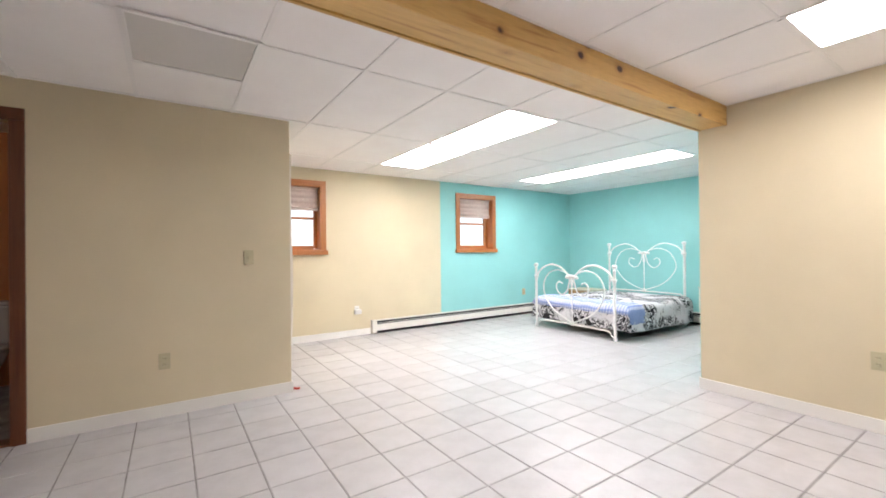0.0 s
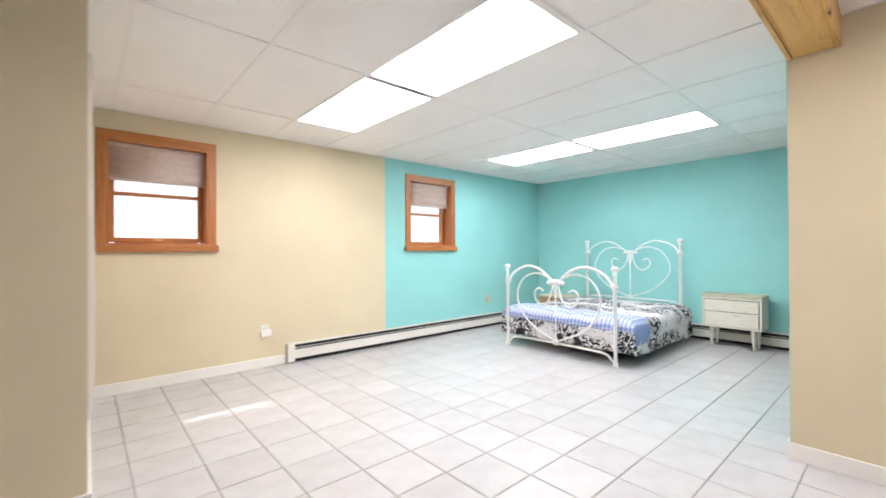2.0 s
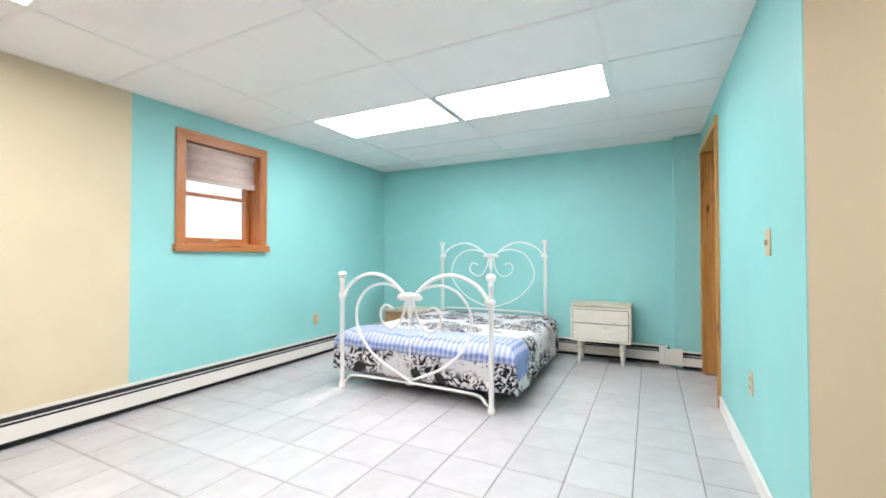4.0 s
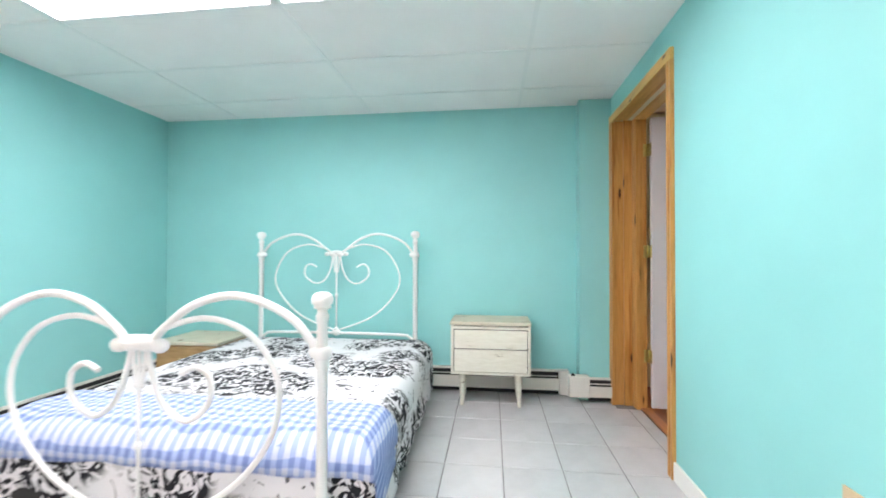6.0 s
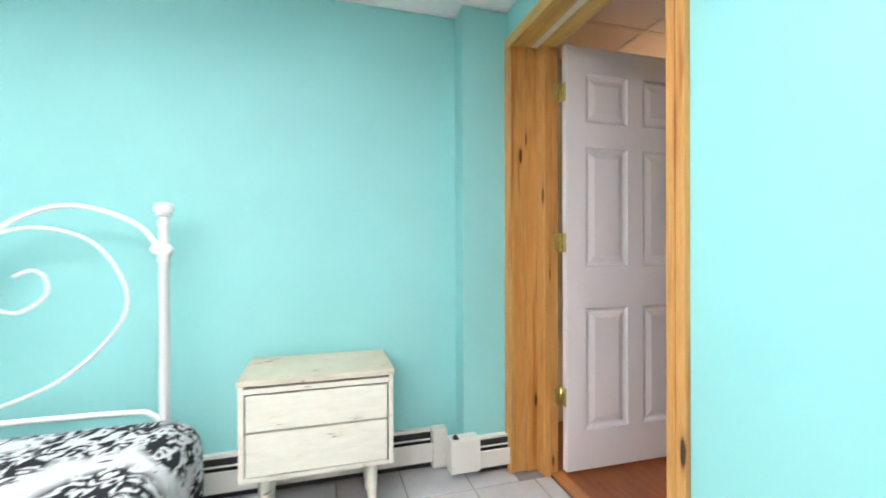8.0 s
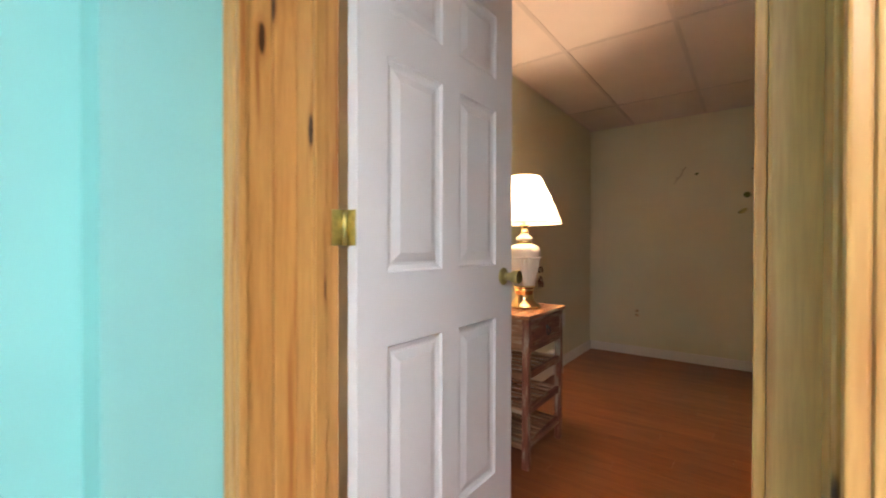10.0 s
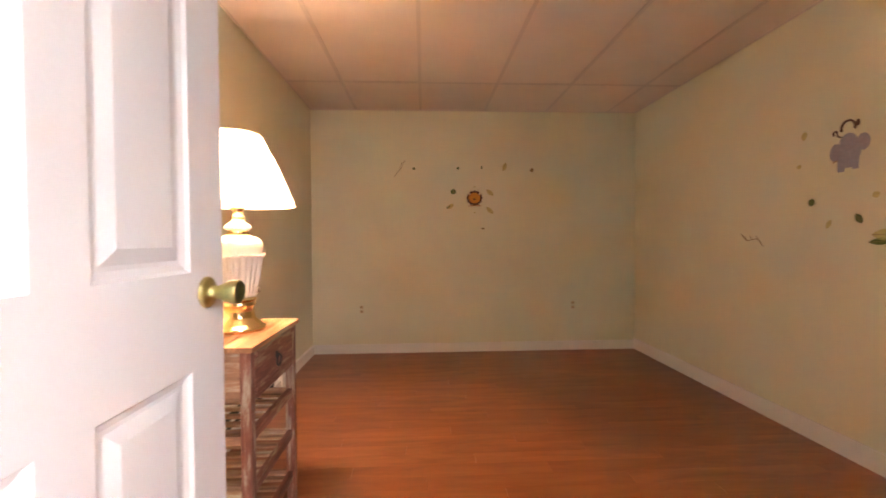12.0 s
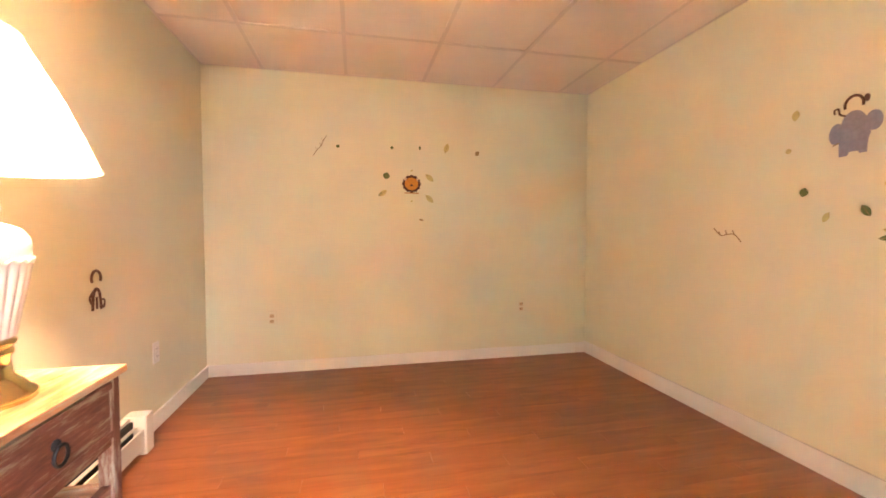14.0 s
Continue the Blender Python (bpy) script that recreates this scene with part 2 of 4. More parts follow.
_m = Mat("bright_outdoors", 1.0)
_m.colour((0.5, 0.5, 0.5))
_z = _m.t.nodes.new("ShaderNodeSeparateXYZ")
_m.link(_m.co, _z.inputs[0])
_e = _m.ramp(_m.math("ADD", _m.math("MULTIPLY", _z.outputs[2], 0.25), _m.math("MULTIPLY", _m.noise(0.8, 4), 0.25)), [(0.42, (1, 1, 1)), (0.62, (0.78, 0.88, 1.0))])
_m.link(_e, _m.b.inputs["Emission Color"])
_m.b.inputs["Emission Strength"].default_value = 1.3
OUTSIDE = _m.m
DECAL = {}
for _name, _c in (("green", (0.10, 0.14, 0.035)), ("yellow", (0.54, 0.48, 0.21)), ("brown", (0.09, 0.03, 0.015)), ("orange", (0.62, 0.25, 0.03)),
                  ("grey", (0.26, 0.255, 0.33)), ("cream", (0.66, 0.52, 0.35)), ("twig", (0.30, 0.22, 0.10)), ("rust", (0.45, 0.2, 0.05))):
    DECAL[_name] = plain("printed_vinyl_" + _name, _c, 0.5, 0, 0.12, 60)

# ---- builders ----


def box(bm, x0, x1, y0, y1, z0, z1, bevel=0.0):
    r = bmesh.ops.create_cube(bm, size=1)
    vs = r["verts"]
    for v in vs:
        v.co = Vector(((x0 + x1) / 2 + v.co.x * (x1 - x0), (y0 + y1) / 2 + v.co.y * (y1 - y0), (z0 + z1) / 2 + v.co.z * (z1 - z0)))
    if bevel:
        es = list({e for v in vs for e in v.link_edges})
        bmesh.ops.bevel(bm, geom=es, offset=bevel, segments=2, affect="EDGES", profile=0.6)
    return bm


def cube(x0, x1, y0, y1, z0, z1, bevel=0.0):
    return box(bmesh.new(), x0, x1, y0, y1, z0, z1, bevel)


def lathe(bm, cx, cy, profile, n=32, flute=0.0, count=0):
    """Turn (radius, height) pairs about an upright axis; radius may ripple into flutes."""
    rings = []
    for r, z, *f in profile:
        k = f[0] if f else 0
        ring = []
        for i in range(n):
            a = 2 * math.pi * i / n
            rr = r * (1 + k * flute * abs(math.sin(count * a / 2)))
            ring.append(bm.verts.new((cx + rr * math.cos(a), cy + rr * math.sin(a), z)))
        rings.append(ring)
    for a, b in zip(rings, rings[1:]):
        for i in range(n):
            j = (i + 1) % n
            bm.faces.new((a[i], a[j], b[j], b[i])).smooth = True
    bm.faces.new(list(reversed(rings[0])))
    bm.faces.new(rings[-1])
    return bm


def spline(points, steps=8):
    """A smooth curve through the points."""
    p = [Vector(q) for q in points]
    p = [2 * p[0] - p[1]] + p + [2 * p[-1] - p[-2]]
    out = []
    for a, b, c, d in zip(p, p[1:], p[2:], p[3:]):
        for i in range(steps):
            t = i / steps
            out.append(0.5 * (2 * b + (c - a) * t + (2 * a - 5 * b + 4 * c - d) * t * t + (3 * b - a - 3 * c + d) * t ** 3))
    return out + [p[-2]]


def tube(bm, pts, r, n=10):
    pts = [Vector(p) for p in pts]
    up, rings = None, []
    for i, p in enumerate(pts):
        d = (pts[min(i + 1, len(pts) - 1)] - pts[max(i - 1, 0)]).normalized()
        if up is None:
            up = d.orthogonal().normalized()
        up = (up - d * up.dot(d)).normalized()
        side = d.cross(up)
        rr = r(i / (len(pts) - 1)) if callable(r) else r
        rings.append([bm.verts.new(p + rr * (math.cos(a) * up + math.sin(a) * side)) for a in (2 * math.pi * k / n for k in range(n))])
    for a, b in zip(rings, rings[1:]):
        for i in range(n):
            j = (i + 1) % n
            bm.faces.new((a[i], a[j], b[j], b[i])).smooth = True
    bm.faces.new(list(reversed(rings[0])))
    bm.faces.new(rings[-1])
    return bm


def ball(bm, c, rx, ry, rz, n=14):
    r = bmesh.ops.create_uvsphere(bm, u_segments=n, v_segments=n // 2 + 2, radius=1)
    for v in r["verts"]:
        v.co = Vector((c[0] + v.co.x * rx, c[1] + v.co.y * ry, c[2] + v.co.z * rz))
    for f in {f for v in r["verts"] for f in v.link_faces}:
        f.smooth = True
    return bm


def mesh_of(name, bm, mat):
    bmesh.ops.recalc_face_normals(bm, faces=bm.faces)
    me = bpy.data.meshes.new(name)
    bm.to_mesh(me)
    bm.free()
    me.materials.append(mat)
    return me


def structure(name, bm, mat, label="", category=""):
    return tagged(new(name, mesh_of(name, bm, mat)), label, category, kind="structure")


def thing(name, at, label, category, group="", kind=""):
    ob = new(name)
    ob.empty_display_size = 0.1
    ob.location = at
    return tagged(ob, label, category, group, kind)


def part(name, bm, mat, parent, label=""):
    """One mesh under a thing or a part; its shape is given in the thing's own metres."""
    ob = new(name, mesh_of(name, bm, mat))
    ob.parent = parent
    return tagged(ob, label)


def holed(u0, u1, z0, z1, holes):
    """The rectangles that are left of a wall once its openings are cut out."""
    out, x = [], u0
    for a, b, c, d in sorted(holes):
        out.append((x, a, z0, z1))
        if c > z0:
            out.append((a, b, z0, c))
        if d < z1:
            out.append((a, b, d, z1))
        x = b
    out.append((x, u1, z0, z1))
    return [r for r in out if r[1] > r[0]]


# ---- the shell ----
CEILING = 2.29
NORTH, EAST, SOUTH, WEST_END, LEFT = 6.065, 7.32, 2.284, 4.29, 4.22
R2W, R2E, R2S, R2N = 4.482, 7.583, -1.655, 2.08
FARW, FARS, BATHN = -3.2, -2.6, 5.9
WINDOWS = [(1.535, 2.26, 1.205, 2.06), (4.535, 5.265, 1.205, 2.06)]
SPLIT = 4.17


def wall_y(name, y0, y1, rects, mat, label):
    bm = bmesh.new()
    for a, b, c, d in rects:
        box(bm, a, b, y0, y1, c, d)
    return structure(name, bm, mat, label, "wall")


def wall_x(name, x0, x1, y0, y1, mat, label, z0=0.0, z1=2.45):
    return structure(name, cube(x0, x1, y0, y1, z0, z1), mat, label, "wall")


wall_y("wall_north_beige", NORTH, NORTH + 0.26, holed(1.42 - 0.12, SPLIT, 0, 2.45, WINDOWS[:1]), BEIGE, "beige painted basement wall with a small window")
wall_y("wall_north_turquoise", NORTH, NORTH + 0.26, holed(SPLIT, EAST + 0.5, 0, 2.45, WINDOWS[1:]), TEAL, "turquoise painted basement wall with a small window")
wall_x("wall_east", EAST, EAST + 0.5, SOUTH - 0.09, NORTH, TEAL, "turquoise painted wall behind the bed's head")
structure("wall_chase", cube(7.195, EAST, SOUTH, 2.52, 0, 2.285), TEAL, "turquoise boxed-in corner beside the door", "wall")
wall_y("wall_south_turquoise", 2.19, SOUTH, holed(WEST_END + 0.004, EAST, 0, 2.45, [(6.148, 7.148, 0, 2.11)]), TEAL, "turquoise painted wall with a doorway")
wall_y("wall_small_room_north", R2N, 2.19, holed(R2W - 0.18, R2E + 0.15, 0, 2.45, [(6.148, 7.148, 0, 2.09)]), SAGE, "pale sage painted wall with a doorway")
wall_x("wall_beige_pier", WEST_END, R2W - 0.09, FARS, SOUTH - 0.004, BEIGE, "beige painted wall that carries the beam")
wall_x("wall_small_room_west", R2W - 0.09, R2W, R2S, R2N, SAGE, "pale sage painted wall with animal decals")
wall_y("wall_small_room_south", R2S - 0.15, R2S, [(R2W - 0.09, R2E + 0.15, 0, 2.45)], SAGE, "pale sage painted end wall with leaf decals")
wall_x("wall_small_room_east", R2E, R2E + 0.15, R2S, R2N, SAGE, "pale sage painted wall behind the lamp")
wall_y("wall_left_beige", LEFT, LEFT + 0.12, holed(FARW, 1.42, 0, 2.45, [(-0.99, -0.235, 0, 2.03)]), BEIGE, "beige painted wall with a doorway to the bathroom")
wall_x("wall_left_return", 1.30, 1.42, LEFT + 0.12, NORTH, BEIGE, "beige painted return wall beside the window")
wall_x("wall_far_west", FARW - 0.15, FARW, FARS, NORTH + 0.26, BEIGE, "beige painted end wall")
wall_y("wall_far_south", FARS - 0.15, FARS, [(FARW, R2W - 0.09, 0, 2.45)], BEIGE, "beige painted end wall")
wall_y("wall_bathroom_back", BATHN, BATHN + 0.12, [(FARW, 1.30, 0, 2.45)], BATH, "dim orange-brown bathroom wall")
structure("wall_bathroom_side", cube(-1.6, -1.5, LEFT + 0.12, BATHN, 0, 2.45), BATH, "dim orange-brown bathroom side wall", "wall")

# ceilings: lay-in tiles in a metal grid, one mesh each


def ceiling(name, x0, x1, y0, y1, xs, ys, mat, label, gaps=(), CEILING=CEILING):
    bm = bmesh.new()
    ex = [x0] + [x for x in xs if x0 < x < x1] + [x1]
    ey = [y0] + [y for y in ys if y0 < y < y1] + [y1]
    for a, b in zip(ex, ex[1:]):
        for c, d in zip(ey, ey[1:]):
            if any(g[0] - 0.05 < (a + b) / 2 < g[1] + 0.05 and g[2] - 0.05 < (c + d) / 2 < g[3] + 0.05 for g in gaps):
                continue
            dz = random.uniform(0.0, 0.003)
            box(bm, a + 0.0085, b - 0.0085, c + 0.0085, d - 0.0085, CEILING + 0.001 + dz, CEILING + 0.02, 0.002)
    bm.faces.ensure_lookup_table()
    me = mesh_of(name, bm, mat)
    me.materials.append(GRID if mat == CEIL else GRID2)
    g = bmesh.new()
    g.from_mesh(me)
    n0 = len(g.faces)
    for x in ex:
        box(g, x - 0.012, x + 0.012, y0, y1, CEILING - 0.002, CEILING + 0.012)
    for y in ey:
        for a, b in zip(ex, ex[1:]):
            box(g, a + 0.012, b - 0.012, y - 0.012, y + 0.012, CEILING - 0.0015, CEILING + 0.012)
    box(g, x0, x1, y0, y1, CEILING + 0.14, CEILING + 0.2)
    g.faces.ensure_lookup_table()
    for f in list(g.faces)[n0:]:
        f.material_index = 1
    g.to_mesh(me)
    g.free()
    return tagged(new(name, me), label, "ceiling", kind="structure")


LIGHTS = [(2.80, 3.39, 4.185, 5.385), (2.80, 3.39, 2.965, 4.185), (5.24, 5.81, 4.185, 5.385), (5.24, 5.81, 2.965, 4.185)]
XS = [-2.69, -2.08, -1.47, -0.86, -0.22, 0.385, 0.985, 1.58, 2.19, 2.80, 3.39, 4.01, 4.63, 5.24, 5.81, 6.385, 6.955]
ceiling("ceiling_main", FARW, EAST, SOUTH - 0.006, NORTH, XS, [2.965, 4.185, 5.385], CEIL, "white lay-in tile ceiling in a metal grid", LIGHTS)
# second panel is out of view, added to brighten the near left area
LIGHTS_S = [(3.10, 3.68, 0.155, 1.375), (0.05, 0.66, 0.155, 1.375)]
ceiling("ceiling_near", FARW, WEST_END, FARS, 2.066, [-2.4, -1.8, -1.2, -0.6, 0.05, 0.66, 1.27, 1.88, 2.49, 3.10, 3.68], [-1.065, 0.155, 1.375], CEIL, "white lay-in tile ceiling before the beam", LIGHTS_S, CEILING + 0.03)
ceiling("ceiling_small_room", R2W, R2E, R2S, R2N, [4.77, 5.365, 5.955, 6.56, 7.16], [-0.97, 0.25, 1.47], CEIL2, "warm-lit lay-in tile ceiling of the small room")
structure("ceiling_bathroom", cube(-1.5, 1.3, LEFT + 0.12, BATHN, 2.30, 2.4), CEIL, "plain bathroom ceiling", "ceiling")
structure("ceiling_doorway", cube(6.0, 7.3, 2.0801, 2.28, 2.30, 2.45), WHITE, "closed top over the doorway", "ceiling")


def troffer(x0, x1, y0, y1, group="ceiling light panels", up=0.0):
    t = thing("ceiling_light", ((x0 + x1) / 2, (y0 + y1) / 2, CEILING + up), "bright white fluorescent ceiling panel in the tile grid", "ceiling light", group)
    w, d = (x1 - x0) / 2 - 0.012, (y1 - y0) / 2 - 0.012
    part("diffuser", cube(-w + 0.006, w - 0.006, -d + 0.006, d - 0.006, 0.001, 0.006), LIT, t, "glowing white diffuser")
    bm = bmesh.new()
    for a in (-1, 1):
        box(bm, a * w - 0.003, a * w + 0.003, -d, d, 0.0, 0.09)
        box(bm, -w + 0.003, w - 0.003, a * d - 0.003, a * d + 0.003, 0.0, 0.09)
        box(bm, -w, w, a * d - 0.02, a * d + 0.02, -0.006, 0.0)
    part("housing", bm, GRID, t)


for _l in LIGHTS:
    troffer(*_l)
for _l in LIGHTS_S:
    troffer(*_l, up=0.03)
_t = thing("access_panel", (0.685, 3.2275, CEILING), "dull square access panel recessed in the ceiling grid", "ceiling panel")
_bm = bmesh.new()
for _a in (-1, 1):
    box(_bm, _a * 0.292 - 0.012, _a * 0.292 + 0.012, -0.304, 0.304, -0.012, -0.003)
    box(_bm, -0.28, 0.28, _a * 0.292 - 0.012, _a * 0.292 + 0.012, -0.012, -0.003)
part("frame", _bm, GRID, _t)
part("panel", cube(-0.279, 0.279, -0.279, 0.279, -0.006, -0.003), UNLIT, _t)

# beam
_bm = bmesh.new()
for _a, _b, _c in ((2.066, 2.0855, 2.162), (2.2585, 2.278, 2.160), (2.0865, 2.2575, 2.168)):
    box(_bm, FARW, WEST_END - 0.002, _a, _b, _c, 2.42, 0.003)
structure("ceiling_beam", _bm, BEAM, "knotty honey pine beam under the ceiling", "beam")

# baseboards


def board_y(name, y, side, x0, x1, mat=WHITE, h=0.09):
    a, b = sorted((y, y + side * 0.014))
    structure(name, cube(x0, x1, a, b, 0.0, h, 0.003), mat, "white painted baseboard", "baseboard")


def board_x(name, x, side, y0, y1, mat=WHITE, h=0.09):
    a, b = sorted((x, x + side * 0.014))
    structure(name, cube(a, b, y0, y1, 0.0, h, 0.003), mat, "white painted baseboard", "baseboard")


board_y("baseboard_left", LEFT, -1, -0.18, 1.434)
board_y("baseboard_left_end", NORTH, -1, 1.42, 2.95)
board_x("baseboard_return", 1.42, 1, LEFT, NORTH - 0.014)
board_x("baseboard_pier", WEST_END, -1, FARS, SOUTH)
board_y("baseboard_south", SOUTH, 1, WEST_END, 6.12)
board_y("baseboard_room_south", R2S, 1, R2W + 0.014, R2E - 0.014)
board_x("baseboard_room_west", R2W, 1, R2S, R2N, WHITE, 0.104)
board_x("baseboard_room_east", R2E, -1, R2S, -0.61)

# ---- windows ----


def window(name, x0, x1, z0, z1):
    """A pine double-hung window in the north wall's opening."""
    w = thing(name, ((x0 + x1) / 2, NORTH, z0), "pine-framed double-hung basement window with a half-raised blind", "window", kind="structure")
    hw, h = (x1 - x0) / 2, z1 - z0
    for s in (-1, 1):
        a, b = sorted((s * hw, s * (hw + 0.062)))
        part("casing", cube(a, b, -0.018, 0.002, -0.02, h + 0.0, 0.004), WIN_Z, w)
        a, b = sorted((s * hw, s * (hw - 0.018)))
        part("jamb", cube(a, b, -0.016, 0.25, 0.0, h, 0.002), WIN_Z, w)
        a, b = sorted((s * (hw - 0.018), s * (hw - 0.06)))
        part("sash_stile", cube(a, b, 0.135, 0.175, 0.02, h - 0.02, 0.004), WIN_Z, w)
    part("head_casing", cube(-hw - 0.062, hw + 0.062, -0.018, 0.002, h, h + 0.068, 0.004), WIN_X, w)
    part("head_jamb", cube(-hw + 0.018, hw - 0.018, -0.016, 0.25, h - 0.018, h, 0.002), WIN_X, w)
    sill = part("sill", cube(-hw - 0.078, hw + 0.078, -0.045, 0.004, -0.062, -0.004, 0.006), WIN_X, w)
    part("sill_board", cube(-hw + 0.018, hw - 0.018, -0.02, 0.25, -0.02, 0.012, 0.004), WIN_X, sill)
    rail = part("bottom_rail", cube(-hw + 0.06, hw - 0.06, 0.135, 0.175, 0.013, 0.06, 0.004), WIN_X, w)
    part("sash_lift", cube(-0.03, 0.03, 0.12, 0.136, 0.035, 0.05, 0.004), OLDBRASS, rail, "small metal sash lift")
    part("meeting_rail", cube(-hw + 0.06, hw - 0.06, 0.13, 0.18, 0.415, 0.445, 0.004), WIN_X, w)
    part("top_rail", cube(-hw + 0.06, hw - 0.06, 0.135, 0.175, h - 0.06, h - 0.02, 0.004), WIN_X, w)
    for a, b in ((0.058, 0.418), (0.442, h - 0.058)):
        p = part("pane", cube(-hw + 0.056, hw - 0.056, 0.152, 0.156, a, b), GLASS, w)
        p.visible_shadow = False
    c = thing("blind", ((x0 + x1) / 2, NORTH, z1), "half-raised pinkish fabric window blind in folds", "blind", "window blinds")
    bm = bmesh.new()
    n = 26
    vs = []
    for i in range(n + 1):
        z = -0.02 - 0.29 * i / n
        y = 0.07 - 0.010 * abs(math.sin(math.pi * i / 6.5)) - (0.012 if i > n - 4 else 0)
        vs.append([bm.verts.new((sx * (hw - 0.022), y + dy, z)) for dy in (0, 0.006) for sx in (-1, 1)])
    for a, b in zip(vs, vs[1:]):
        for i, j in ((0, 1), (1, 3), (3, 2), (2, 0)):
            bm.faces.new((a[i], a[j], b[j], b[i])).smooth = True
    part("cloth", bm, BLIND, c)
    part("bottom_bar", cube(-hw + 0.024, hw - 0.024, 0.052, 0.075, -0.328, -0.308, 0.006), BLIND, c)
    part("head_rail", cube(-hw + 0.02, hw - 0.02, 0.05, 0.09, -0.045, -0.019, 0.003), BLIND, c)


for _i, _w in enumerate(WINDOWS):
    window("window_%d" % (_i + 1), *_w)
structure("backdrop_outdoors", cube(-4, 12, 9.0, 9.05, -0.5, 3.6), OUTSIDE, "bright overexposed daylight outdoors", "backdrop")
structure("ground_outdoors", cube(-40, 40, NORTH + 0.26, 60, 0.7, 0.95), plain("pale_gravel", (0.5, 0.48, 0.45), 0.9), "pale ground outside the windows", "ground")
# added out of view: its lower edge cuts the sun to a thin floor streak
structure("eave", cube(-1, 9, NORTH + 0.26, 7.2, 2.775, 3.6), WHITE, "unseen white sun blocker added over the windows", "eave")

# ---- doorway and white door ----


def jamb_set():
    d = thing("door_1_frame", (6.65, SOUTH, 0), "knotty honey pine door frame in the turquoise wall", "door frame", kind="structure")
    ox = 6.65
    for s, outer, mid, inner in ((1, 7.187, 7.13, 7.062), (-1, 6.118, 6.166, 6.222)):
        a, b = sorted((outer - ox, mid - ox - s * 0.012))
        bm = bmesh.new()
        n = (b - a) / 4
        for k, (proud, cut) in enumerate(((0.018, 0.0), (0.0205, 0.0007), (0.0175, 0.0007), (0.020, 0.0))):
            k = k if s == 1 else 3 - k
            box(bm, a + k * n + cut, a + (k + 1) * n - cut, 0.0, proud, 0, 2.075, 0.003)
        box(bm, a + 0.002, b - 0.002, 0.0, 0.0155, 0.001, 2.074)
        part("casing", bm, PINE_Z, d)
        a, b = sorted((mid - ox + s * 0.018, mid - ox))
        part("jamb_extension", cube(a, b, -0.066, 0.002, 0, 2.09, 0.003), PINE_Z, d)
        a, b = sorted((mid - ox + s * 0.018, mid - ox - s * 0.010))
        part("jamb_extension", cube(a, b, -0.1245, -0.067, 0, 2.09, 0.004), PINE_Z, d)
        a, b = sorted((mid - ox + s * 0.018, inner - ox))
        part("jamb", cube(a, b, -0.206, -0.125, 0, 2.0895, 0.004), PINE_Z, d)
        a, b = sorted((inner - ox, inner - ox - s * 0.012))
        part("stop", cube(a, b, -0.158, -0.128, 0, 2.072, 0.003), PINE_Z, d)
    part("head_casing", cube(6.118 - ox, 7.187 - ox, 0.0, 0.02, 2.0755, 2.135, 0.004), PINE_X, d)
    part("head_extension", cube(6.166 - ox, 7.13 - ox, -0.125, 0.002, 2.0905, 2.11, 0.003), PINE_X, d)
    part("head_jamb", cube(6.2225 - ox, 7.0615 - ox, -0.206, -0.125, 2.074, 2.0895, 0.003), PINE_X, d)
    part("strike_plate", cube(6.222 - ox, 6.2245 - ox, -0.2, -0.165, 0.93, 0.99), OLDBRASS, d, "aged brass strike plate")
    part("threshold", cube(6.23 - ox, 7.06 - ox, -0.222, -0.162, 0.0, 0.013, 0.004), WIN_X, d, "worn brown wooden threshold")


jamb_set()


